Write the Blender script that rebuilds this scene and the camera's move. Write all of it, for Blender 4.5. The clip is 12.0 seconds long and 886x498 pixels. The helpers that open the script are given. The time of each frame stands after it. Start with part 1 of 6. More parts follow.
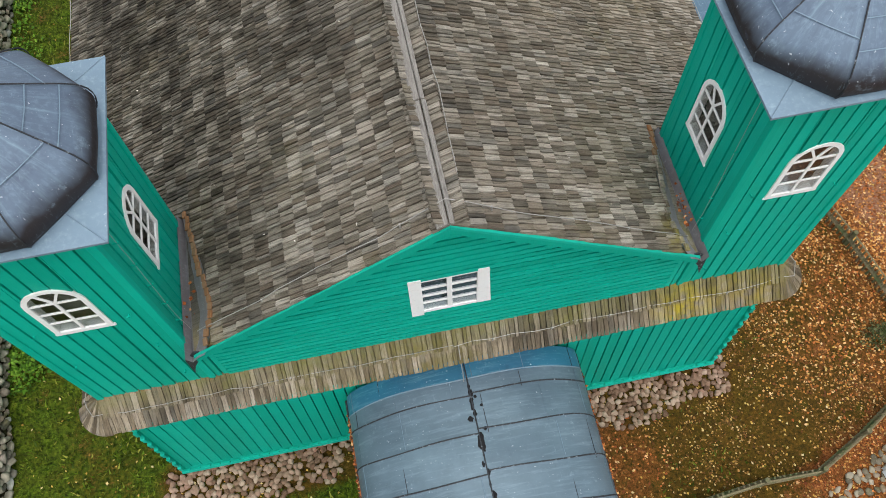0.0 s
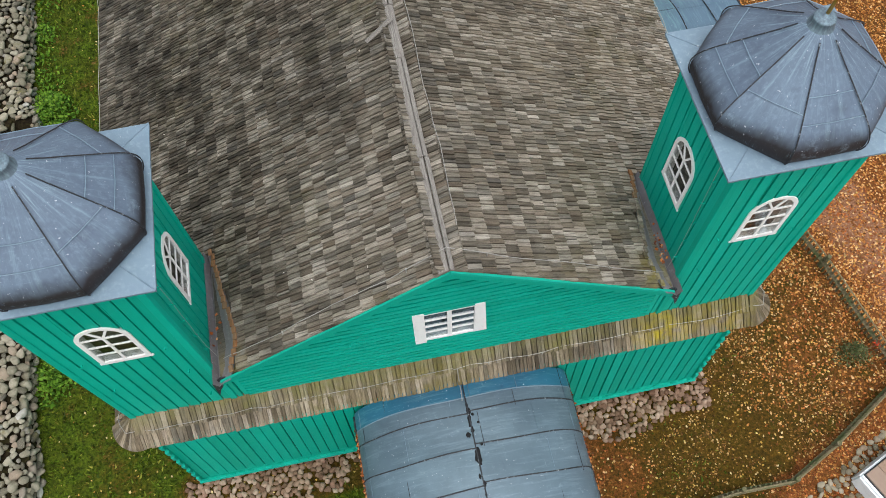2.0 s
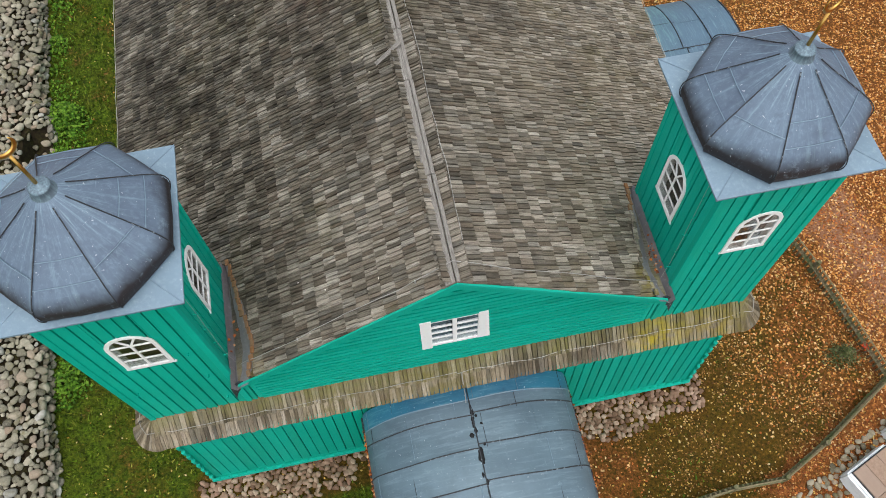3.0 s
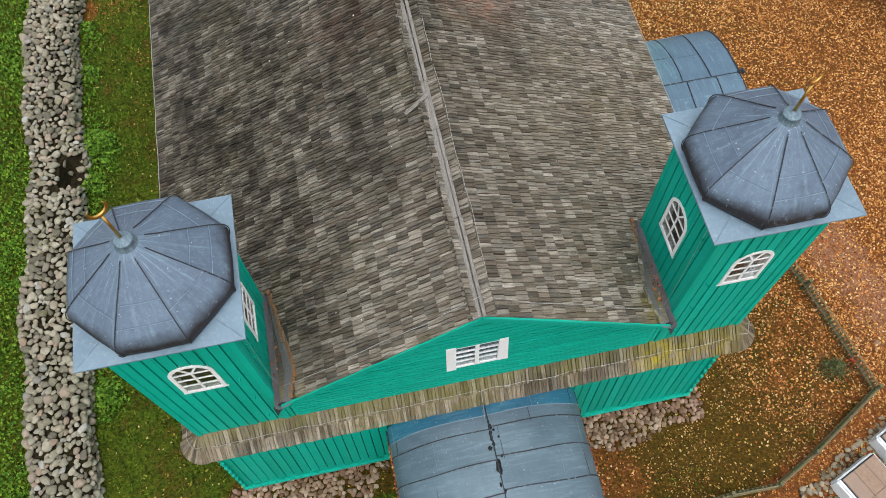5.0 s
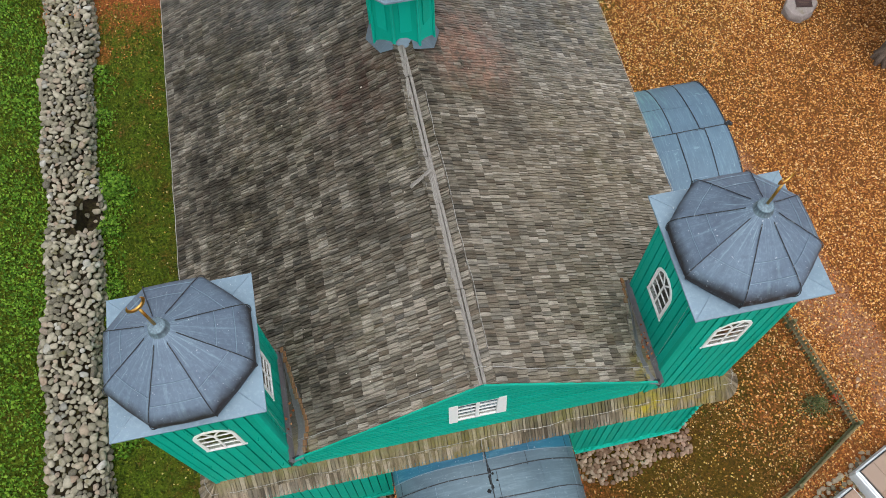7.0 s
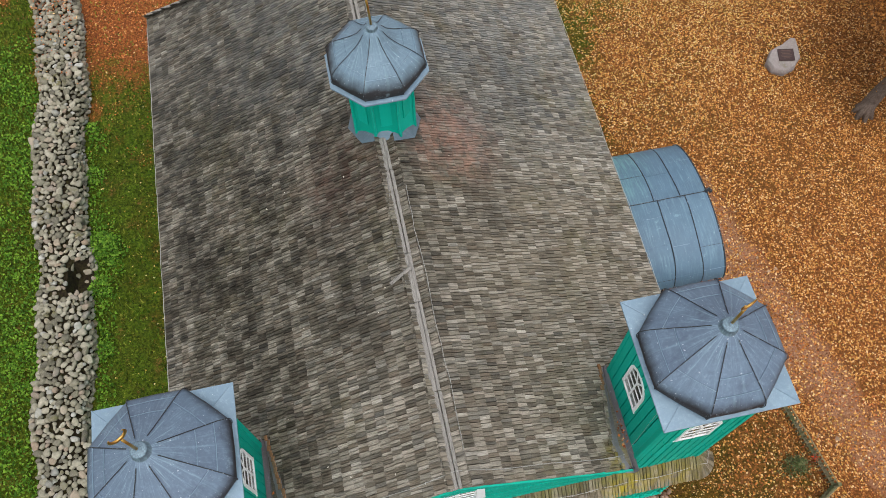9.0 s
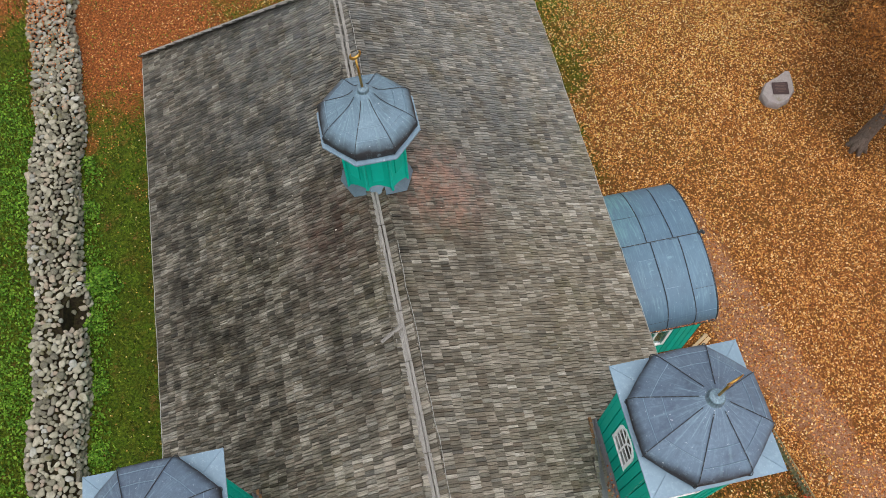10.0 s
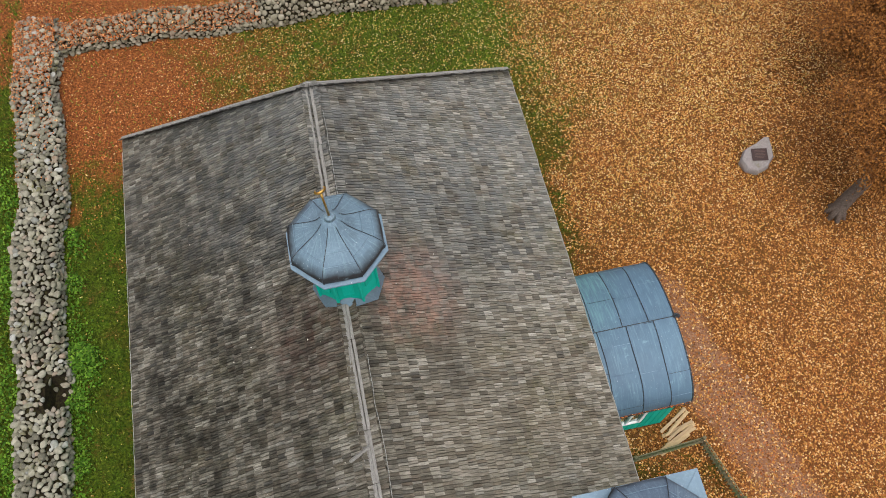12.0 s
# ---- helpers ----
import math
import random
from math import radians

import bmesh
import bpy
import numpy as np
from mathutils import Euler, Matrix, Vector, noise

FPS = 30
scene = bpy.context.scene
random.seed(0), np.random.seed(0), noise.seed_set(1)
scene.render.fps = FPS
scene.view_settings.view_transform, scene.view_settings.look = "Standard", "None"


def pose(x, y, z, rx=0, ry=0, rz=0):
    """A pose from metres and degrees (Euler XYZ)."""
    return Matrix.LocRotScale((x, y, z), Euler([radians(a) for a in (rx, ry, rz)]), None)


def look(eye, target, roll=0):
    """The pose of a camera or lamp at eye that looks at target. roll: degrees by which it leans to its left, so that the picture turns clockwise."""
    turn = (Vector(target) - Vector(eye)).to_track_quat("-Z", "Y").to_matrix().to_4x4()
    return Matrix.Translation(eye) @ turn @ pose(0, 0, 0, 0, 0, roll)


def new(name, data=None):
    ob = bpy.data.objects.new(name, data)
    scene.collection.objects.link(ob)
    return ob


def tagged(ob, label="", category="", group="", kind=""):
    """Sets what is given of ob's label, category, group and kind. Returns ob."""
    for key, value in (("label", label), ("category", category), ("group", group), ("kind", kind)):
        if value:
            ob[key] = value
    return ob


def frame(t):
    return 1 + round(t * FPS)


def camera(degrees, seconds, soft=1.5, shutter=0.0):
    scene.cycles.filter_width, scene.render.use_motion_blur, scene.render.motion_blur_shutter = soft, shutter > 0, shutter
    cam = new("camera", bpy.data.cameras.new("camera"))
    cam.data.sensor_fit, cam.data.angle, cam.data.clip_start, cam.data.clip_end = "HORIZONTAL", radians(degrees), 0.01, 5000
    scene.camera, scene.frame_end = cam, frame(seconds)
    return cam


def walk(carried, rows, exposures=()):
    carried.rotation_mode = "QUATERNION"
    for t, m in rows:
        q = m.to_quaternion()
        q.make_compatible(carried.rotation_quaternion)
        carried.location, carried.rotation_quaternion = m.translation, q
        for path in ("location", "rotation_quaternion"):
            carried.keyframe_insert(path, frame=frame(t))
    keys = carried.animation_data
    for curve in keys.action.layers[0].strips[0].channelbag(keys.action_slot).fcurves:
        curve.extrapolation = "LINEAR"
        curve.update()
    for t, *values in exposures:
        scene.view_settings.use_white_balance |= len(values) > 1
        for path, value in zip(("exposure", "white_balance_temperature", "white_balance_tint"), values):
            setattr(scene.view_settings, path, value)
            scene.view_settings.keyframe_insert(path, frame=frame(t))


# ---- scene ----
cam = camera(58.6, 12.0, soft=0.8)
PATH = [
    (0, (-0.646, -3.679, 14.747), (-0.506, -2.804, 12.954), -2.7),
    (0.5, (-0.631, -3.671, 15.005), (-0.49, -2.795, 13.213), -2.6),
    (1, (-0.637, -3.687, 15.304), (-0.495, -2.81, 13.512), -2.6),
    (1.5, (-0.643, -3.711, 15.582), (-0.5, -2.833, 13.791), -2.5),
    (2, (-0.668, -3.756, 15.91), (-0.523, -2.877, 14.12), -2.4),
    (2.5, (-0.706, -3.787, 16.194), (-0.559, -2.911, 14.403), -2.4),
    (3, (-0.769, -3.843, 16.513), (-0.622, -2.968, 14.721), -2.3),
    (5, (-1.132, -3.813, 17.739), (-0.981, -2.94, 15.946), -2.2),
    (5.5, (-1.184, -3.703, 18.021), (-1.032, -2.831, 16.227), -2.1),
    (6, (-1.196, -3.563, 18.367), (-1.043, -2.692, 16.573), -2.1),
    (6.5, (-1.152, -3.43, 18.669), (-0.999, -2.56, 16.874), -2.1),
    (7, (-1.077, -3.258, 19.002), (-0.921, -2.388, 17.207), -1.9),
    (9, (-0.485, -2.072, 19.973), (-0.325, -1.203, 18.179), -1.8),
    (9.5, (-0.322, -1.693, 20.211), (-0.161, -0.822, 18.417), -1.8),
    (10, (-0.161, -1.307, 20.453), (0.0, -0.434, 18.661), -1.7),
    (10.5, (0.066, -0.933, 20.696), (0.228, -0.06, 18.904), -1.7),
    (11, (0.314, -0.543, 20.925), (0.477, 0.332, 19.134), -1.7),
    (11.5, (0.559, -0.15, 21.192), (0.722, 0.726, 19.402), -1.7),
    (12, (0.738, 0.253, 21.464), (0.902, 1.132, 19.675), -1.8),
]
walk(cam, [(t, look(eye, target, roll)) for t, eye, target, roll in PATH])

# ---- light ----
SUN_AZ, SUN_EL = radians(176), radians(74)      # azimuth counted clockwise from +y
world = bpy.data.worlds.new("overcast_sky")
scene.world = world
world.use_nodes = True
wn, wl = world.node_tree.nodes, world.node_tree.links
sky = wn.new("ShaderNodeTexSky")
sky.sky_type = "NISHITA"
sky.sun_disc = False
sky.sun_elevation, sky.sun_rotation = SUN_EL, SUN_AZ
sky.air_density, sky.dust_density, sky.ozone_density = 1.0, 3.5, 1.0
grey = wn.new("ShaderNodeHueSaturation")
grey.inputs["Saturation"].default_value = 0.24
wl.new(sky.outputs[0], grey.inputs["Color"])
wl.new(grey.outputs[0], wn["Background"].inputs["Color"])
wn["Background"].inputs["Strength"].default_value = 0.15
sun_data = bpy.data.lights.new("sun", "SUN")
sun_data.energy, sun_data.angle, sun_data.color = 0.30, radians(80), (1.0, 0.97, 0.92)
sun = new("sun", sun_data)
sun.matrix_world = look((30 * math.sin(SUN_AZ) * math.cos(SUN_EL), 30 * math.cos(SUN_AZ) * math.cos(SUN_EL), 30 * math.sin(SUN_EL)), (0, 0, 0))
scene.view_settings.exposure = 0.86


# ---- materials ----
class Mat:
    """A node material with a Principled shader and a few short helpers."""

    def __init__(self, name, rough=0.7, metal=0.0):
        self.m = bpy.data.materials.new(name)
        self.m.use_nodes = True
        self.nodes, self.links = self.m.node_tree.nodes, self.m.node_tree.links
        self.bsdf = self.nodes["Principled BSDF"]
        self.bsdf.inputs["Roughness"].default_value = rough
        self.bsdf.inputs["Metallic"].default_value = metal
        if rough >= 0.6 and not metal:
            self.bsdf.inputs["Specular IOR Level"].default_value = 0.16      # damp earth, wood and leaves hardly shine

    def put(self, socket, value):
        if isinstance(value, bpy.types.NodeSocket):
            self.links.new(value, socket)
        elif isinstance(value, (tuple, list)) and len(value) == 3 and socket.type == "RGBA":
            socket.default_value = (*value, 1)
        else:
            socket.default_value = value

    def position(self, sx=1, sy=1, sz=1):
        g = self.nodes.new("ShaderNodeNewGeometry").outputs["Position"]
        v = self.nodes.new("ShaderNodeVectorMath")
        v.operation = "MULTIPLY"
        self.put(v.inputs[0], g)
        v.inputs[1].default_value = (sx, sy, sz)
        return v.outputs[0]

    def local(self, sx=1, sy=1, sz=1):
        g = self.nodes.new("ShaderNodeTexCoord").outputs["Object"]
        v = self.nodes.new("ShaderNodeVectorMath")
        v.operation = "MULTIPLY"
        self.put(v.inputs[0], g)
        v.inputs[1].default_value = (sx, sy, sz)
        return v.outputs[0]

    def noise(self, vec, scale=5.0, detail=4.0, rough=0.6):
        n = self.nodes.new("ShaderNodeTexNoise")
        self.put(n.inputs["Vector"], vec)
        n.inputs["Scale"].default_value, n.inputs["Detail"].default_value, n.inputs["Roughness"].default_value = scale, detail, rough
        return n.outputs["Fac"]

    def span(self, fac, a, b, lo=0.0, hi=1.0):
        r = self.nodes.new("ShaderNodeMapRange")
        self.put(r.inputs["Value"], fac)
        for i, v in zip((1, 2, 3, 4), (a, b, lo, hi)):
            r.inputs[i].default_value = v
        return r.outputs[0]

    def ramp(self, fac, *stops):
        r = self.nodes.new("ShaderNodeValToRGB")
        self.put(r.inputs[0], fac)
        e = r.color_ramp.elements
        while len(e) < len(stops):
            e.new(0.5)
        for el, (p, c) in zip(e, stops):
            el.position, el.color = p, (*c, 1)
        return r.outputs[0]

    def mix(self, fac, a, b, blend="MIX"):
        x = self.nodes.new("ShaderNodeMix")
        x.data_type, x.blend_type = "RGBA", blend
        self.put(x.inputs[0], fac)
        self.put(x.inputs[6], a)
        self.put(x.inputs[7], b)
        return x.outputs[2]

    def math(self, op, a, b=0.0):
        x = self.nodes.new("ShaderNodeMath")
        x.operation = op
        self.put(x.inputs[0], a)
        self.put(x.inputs[1], b)
        return x.outputs[0]

    def random(self):
        """A number for each object and each island of a joined mesh."""
        a = self.nodes.new("ShaderNodeObjectInfo").outputs["Random"]
        b = self.nodes.new("ShaderNodeNewGeometry").outputs["Random Per Island"]
        return self.math("FRACT", self.math("ADD", a, b))

    def attr(self, name):
        a = self.nodes.new("ShaderNodeAttribute")
        a.attribute_name = name
        return a.outputs["Fac"]

    def color(self, c):
        self.put(self.bsdf.inputs["Base Color"], c)
        return self

    def rough(self, r):
        self.put(self.bsdf.inputs["Roughness"], r)
        return self

    def bump(self, height, strength=0.3, distance=0.01):
        b = self.nodes.new("ShaderNodeBump")
        b.inputs["Strength"].default_value, b.inputs["Distance"].default_value = strength, distance
        self.put(b.inputs["Height"], height)
        self.links.new(b.outputs[0], self.bsdf.inputs["Normal"])
        return self


def paint_green(name, base, pale):
    m = Mat(name, 0.6)
    m.bsdf.inputs["Specular IOR Level"].default_value = 0.10
    big = m.noise(m.position(), 1.3, 3)
    grain = m.noise(m.position(14, 14, 1.2), 6, 5, 0.7)
    c = m.mix(m.span(m.random(), 0, 1, 0, 0.9), tuple(v * 0.9 for v in base), pale)
    c = m.mix(m.span(big, 0.35, 0.75, 0, 0.35), c, tuple(v * 0.72 for v in base))
    worn = m.span(m.noise(m.position(3, 3, 1), 9, 6, 0.75), 0.68, 0.76, 0, 0.5)
    c = m.mix(worn, c, (0.035, 0.36, 0.29))
    m.color(c).rough(m.span(grain, 0.3, 0.7, 0.45, 0.68)).bump(grain, 0.25, 0.004)
    return m.m


GREEN = paint_green("green_wall_paint", (0.002, 0.390, 0.280), (0.004, 0.440, 0.328))
GREEN_TRIM = paint_green("green_trim_paint", (0.005, 0.36, 0.265), (0.012, 0.42, 0.315))
# backing paint darkened: the board gaps' shade is put into its colour
GREEN_GAP_SHADE = paint_green("gap_shade_green", (0.001, 0.055, 0.040), (0.002, 0.070, 0.052))

m = Mat("white_window_paint", 0.5)
g = m.noise(m.position(), 18, 5, 0.7)
m.color(m.mix(m.span(g, 0.55, 0.8, 0, 0.5), (0.82, 0.83, 0.82), (0.50, 0.51, 0.49))).bump(g, 0.1, 0.003)
WHITE = m.m

# grey for the boxes added behind the tower panes, to make these paler
m = Mat("pane_backing_grey", 0.8)
m.color(m.mix(m.noise(m.position(), 6, 4), (0.13, 0.125, 0.125), (0.26, 0.25, 0.25)))
PANE_GREY = m.m

m = Mat("window_glass", 0.04)
m.color((0.75, 0.8, 0.8))
m.bsdf.inputs["Transmission Weight"].default_value = 1.0
m.bump(m.noise(m.position(), 3, 2), 0.05, 0.01)
GLASS = m.m


def shingle_material(name, stops, moss=0.35, spots=(), grain_axes=(2.0, 26, 2.0), spread=0.54, moss_from=None):
    m = Mat(name, 0.85)
    rnd = m.random()
    shift = m.nodes.new("ShaderNodeVectorMath")
    m.put(shift.inputs[0], m.position(*grain_axes))
    m.put(shift.inputs[1], m.math("MULTIPLY", rnd, 61.0))
    grain = m.noise(shift.outputs[0], 2.4, 5, 0.75)
    mid = m.noise(m.position(), 2.6, 3, 0.6)
    big = m.noise(m.position(1, 0.55, 1), 0.55, 4, 0.6)
    c = m.ramp(m.math("ADD", m.math("MULTIPLY", rnd, spread), m.math("MULTIPLY", mid, 1.0 - spread)), *stops)
    hue = m.math("FRACT", m.math("MULTIPLY", rnd, 7.31))
    c = m.mix(m.span(hue, 0.55, 1.0, 0.0, 0.40), c, (0.165, 0.117, 0.080))
    c = m.mix(m.span(hue, 0.0, 0.3, 0.38, 0.0), c, (0.145, 0.148, 0.140))
    c = m.mix(m.span(grain, 0.36, 0.54, 0.60, 0.0), c, (0.016, 0.013, 0.010))
    c = m.mix(m.span(grain, 0.60, 0.72, 0.0, 0.35), c, (0.33, 0.30, 0.25))
    c = m.mix(m.span(big, 0.52, 0.70, 0, 0.5), c, (0.028, 0.025, 0.022))
    green = m.math("MULTIPLY", m.span(m.noise(m.position(), 0.8, 4), 0.52, 0.7), m.span(m.noise(m.position(), 11, 4), 0.4, 0.6, 0.2, 1))
    c = m.mix(m.math("MULTIPLY", green, moss), c, (0.115, 0.105, 0.018))
    if moss_from:
        # moss creeping down from the wall over the upper course
        sep = m.nodes.new("ShaderNodeSeparateXYZ")
        m.put(sep.inputs[0], m.position())
        creep = m.math("ADD", sep.outputs[2], m.span(m.noise(m.position(), 9, 4, 0.7), 0.3, 0.7, -0.10, 0.10))
        c = m.mix(m.math("MULTIPLY", m.span(creep, *moss_from), m.span(mid, 0.35, 0.6, 0.15, 0.62)), c, (0.165, 0.155, 0.045))
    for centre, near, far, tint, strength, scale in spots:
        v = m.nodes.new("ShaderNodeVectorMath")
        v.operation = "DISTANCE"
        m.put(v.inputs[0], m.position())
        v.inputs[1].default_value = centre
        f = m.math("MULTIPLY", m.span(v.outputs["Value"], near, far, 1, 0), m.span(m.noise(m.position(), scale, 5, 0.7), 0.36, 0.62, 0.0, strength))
        # dark tints deepen weathering and the left slope's shade; moss and rust cover the wood
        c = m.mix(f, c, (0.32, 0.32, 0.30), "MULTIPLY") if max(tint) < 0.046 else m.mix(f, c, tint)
    m.color(c).bump(grain, 0.8, 0.015)
    return m.m


# besides wear, the spots put the two slopes' uneven light into the colour
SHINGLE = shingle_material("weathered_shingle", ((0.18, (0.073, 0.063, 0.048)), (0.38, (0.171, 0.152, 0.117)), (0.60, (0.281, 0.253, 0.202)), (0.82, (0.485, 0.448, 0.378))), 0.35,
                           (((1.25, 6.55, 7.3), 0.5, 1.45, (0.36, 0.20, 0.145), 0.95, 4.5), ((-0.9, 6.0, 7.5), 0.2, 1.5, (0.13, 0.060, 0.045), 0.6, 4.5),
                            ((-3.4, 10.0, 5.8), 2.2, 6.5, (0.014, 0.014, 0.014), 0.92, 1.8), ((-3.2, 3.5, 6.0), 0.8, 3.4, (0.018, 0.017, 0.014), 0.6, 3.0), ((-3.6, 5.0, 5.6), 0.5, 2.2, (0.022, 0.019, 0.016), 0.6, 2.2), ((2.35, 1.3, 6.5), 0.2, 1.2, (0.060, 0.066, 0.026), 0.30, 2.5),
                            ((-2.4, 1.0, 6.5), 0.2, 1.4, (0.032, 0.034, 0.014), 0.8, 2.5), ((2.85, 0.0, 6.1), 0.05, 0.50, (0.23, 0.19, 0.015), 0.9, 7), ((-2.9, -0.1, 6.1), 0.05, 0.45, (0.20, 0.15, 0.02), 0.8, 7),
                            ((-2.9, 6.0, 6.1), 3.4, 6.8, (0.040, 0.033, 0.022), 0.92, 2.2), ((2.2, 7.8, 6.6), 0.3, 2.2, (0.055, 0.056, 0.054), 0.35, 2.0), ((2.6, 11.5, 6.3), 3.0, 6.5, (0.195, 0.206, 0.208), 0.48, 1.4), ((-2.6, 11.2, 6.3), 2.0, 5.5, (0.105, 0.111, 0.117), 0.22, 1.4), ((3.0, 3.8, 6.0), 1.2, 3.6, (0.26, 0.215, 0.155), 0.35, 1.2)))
SKIRT = shingle_material("skirt_shingle", ((0.15, (0.070, 0.054, 0.034)), (0.38, (0.185, 0.150, 0.100)), (0.62, (0.31, 0.255, 0.180)), (0.85, (0.50, 0.43, 0.35))), 0.75, (((3.25, -0.2, 4.5), 0.1, 0.62, (0.34, 0.27, 0.02), 0.95, 6), ((4.2, -0.2, 4.5), 0.1, 0.7, (0.26, 0.20, 0.02), 0.7, 6), ((-0.6, -0.2, 4.5), 0.2, 1.3, (0.15, 0.125, 0.03), 0.6, 5)), (26, 2, 2), moss_from=(4.52, 4.70))

m = Mat("grey_ridge_board", 0.85)
g = m.noise(m.position(22, 1.3, 22), 5, 6, 0.75)
m.color(m.mix(m.span(m.random(), 0, 1, 0, 0.4), m.ramp(g, (0.3, (0.09, 0.08, 0.07)), (0.6, (0.30, 0.285, 0.26)), (0.8, (0.46, 0.445, 0.42))), (0.24, 0.22, 0.2))).bump(g, 0.7, 0.012)
RIDGE = m.m

m = Mat("sawn_timber", 0.8)
g = m.noise(m.local(3, 30, 30), 3, 5, 0.7)
m.color(m.mix(m.random(), m.ramp(g, (0.3, (0.42, 0.27, 0.13)), (0.7, (0.62, 0.46, 0.27))), (0.36, 0.25, 0.15))).bump(g, 0.4, 0.004)
TIMBER = m.m


def zinc(name, base, pale, dark, metal=0.08, rough=(0.42, 0.62), hub=None, run_axes=(9, 9, 0.9), stain=None, flecks=1.0):
    m = Mat(name, 0.5, metal)
    big = m.noise(m.position(), 1.7, 4, 0.6)
    fine = m.noise(m.position(), 75, 3, 0.6)
    scratch = m.noise(m.position(5, 5, 30), 6, 4, 0.7)
    line = m.noise(m.position(40, 3.0, 3.0), 1.6, 3, 0.6)
    cross = m.noise(m.position(3.0, 40, 3.0), 1.6, 3, 0.6)
    worn = m.noise(m.position(), 4.5, 6, 0.75)
    streak = m.noise(m.position(*run_axes), 2.2, 5, 0.7)
    c = m.mix(m.span(m.random(), 0, 1, 0, 0.5), base, tuple(0.5 * (a + b) for a, b in zip(base, dark)))
    c = m.mix(m.span(big, 0.35, 0.70, 0, 0.6), c, dark)
    c = m.mix(m.span(streak, 0.50, 0.78, 0, 0.42), c, pale)
    if hub:
        # pale run-off streaks fanning out from the neck
        sep = m.nodes.new("ShaderNodeSeparateXYZ")
        m.put(sep.inputs[0], m.position())
        dx = m.math("SUBTRACT", m.math("ABSOLUTE", sep.outputs[0]), hub[0])
        dy = m.math("SUBTRACT", sep.outputs[1], hub[1])
        rad = m.math("SQRT", m.math("ADD", m.math("MULTIPLY", dx, dx), m.math("MULTIPLY", dy, dy)))
        com = m.nodes.new("ShaderNodeCombineXYZ")
        m.put(com.inputs[0], m.math("MULTIPLY", m.math("ARCTAN2", dy, dx), 5.0))
        m.put(com.inputs[1], m.math("MULTIPLY", rad, 0.7))
        run = m.noise(com.outputs[0], 2.6, 5, 0.7)
        near = m.span(rad, 0.15, 0.95, 1.0, 0.35)
        c = m.mix(m.math("MULTIPLY", m.span(run, 0.52, 0.68, 0, 0.6), near), c, hub[2])
        c = m.mix(m.span(run, 0.34, 0.44, 0.3, 0.0), c, dark)
        # brown tarnish plus painted-in dark reflection where the sheet turns down to the eave
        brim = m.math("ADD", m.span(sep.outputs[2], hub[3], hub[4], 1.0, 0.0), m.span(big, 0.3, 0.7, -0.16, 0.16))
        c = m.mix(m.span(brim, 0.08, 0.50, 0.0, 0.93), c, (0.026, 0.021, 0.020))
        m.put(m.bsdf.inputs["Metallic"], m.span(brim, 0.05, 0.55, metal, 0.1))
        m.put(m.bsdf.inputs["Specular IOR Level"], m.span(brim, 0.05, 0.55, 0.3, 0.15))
    for f, q in ((line, 0.35), (cross, 0.35)):
        c = m.mix(m.math("MULTIPLY", m.span(f, 0.66, 0.72, 0, q), m.span(worn, 0.4, 0.6)), c, pale)
    c = m.mix(m.span(worn, 0.60, 0.72, 0, 0.5), c, pale)
    c = m.mix(m.span(worn, 0.30, 0.40, 0.45, 0.0), c, dark)
    if stain:
        v = m.nodes.new("ShaderNodeVectorMath")
        v.operation = "DISTANCE"
        m.put(v.inputs[0], m.position(*stain[1]))
        v.inputs[1].default_value = stain[0]
        c = m.mix(m.math("MULTIPLY", m.span(v.outputs["Value"], stain[2], stain[3], 1, 0), m.span(streak, 0.40, 0.62, 0.1, 0.85)), c, stain[4])
    chip = m.noise(m.position(), 26, 3, 0.5)
    c = m.mix(m.span(chip, 0.705, 0.73, 0, 0.6 * flecks), c, (0.60, 0.65, 0.69))
    c = m.mix(m.span(fine, 0.70, 0.76, 0, 0.6 * flecks), c, (0.62, 0.66, 0.70))
    c = m.mix(m.span(scratch, 0.68, 0.74, 0, 0.25), c, (0.55, 0.60, 0.64))
    m.color(c).rough(m.span(streak, 0.3, 0.7, rough[0], rough[1])).bump(m.math("ADD", big, m.math("MULTIPLY", scratch, 0.15)), 0.22, 0.03)
    return m.m


ZINC = zinc("dull_zinc_sheet", (0.128, 0.192, 0.238), (0.27, 0.37, 0.42), (0.060, 0.094, 0.128), 0.22, (0.34, 0.52), run_axes=(0.8, 8, 0.8), flecks=0.8)
ZINC_PALE = zinc("pale_zinc_sheet", (0.185, 0.272, 0.345), (0.34, 0.45, 0.52), (0.130, 0.195, 0.255))
ZINC_BLUE = zinc("blue_zinc_sheet", (0.092, 0.165, 0.232), (0.26, 0.42, 0.45), (0.055, 0.095, 0.150), 0.15, run_axes=(10, 0.8, 0.8), stain=((5.15, 4.9, 0), (1, 0.6, 0), 0.3, 1.6, (0.15, 0.34, 0.33)), flecks=0.5)
ZINC_TEAL = zinc("teal_stained_zinc_sheet", (0.030, 0.185, 0.290), (0.26, 0.50, 0.57), (0.020, 0.085, 0.165), 0.15, run_axes=(0.8, 8, 0.8), flecks=1.6)
VALLEY = zinc("dirty_flashing", (0.215, 0.225, 0.245), (0.40, 0.40, 0.41), (0.115, 0.090, 0.080), 0.2)
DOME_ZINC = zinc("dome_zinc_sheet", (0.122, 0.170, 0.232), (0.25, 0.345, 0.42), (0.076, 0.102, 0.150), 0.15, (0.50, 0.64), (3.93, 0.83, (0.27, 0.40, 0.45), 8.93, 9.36))
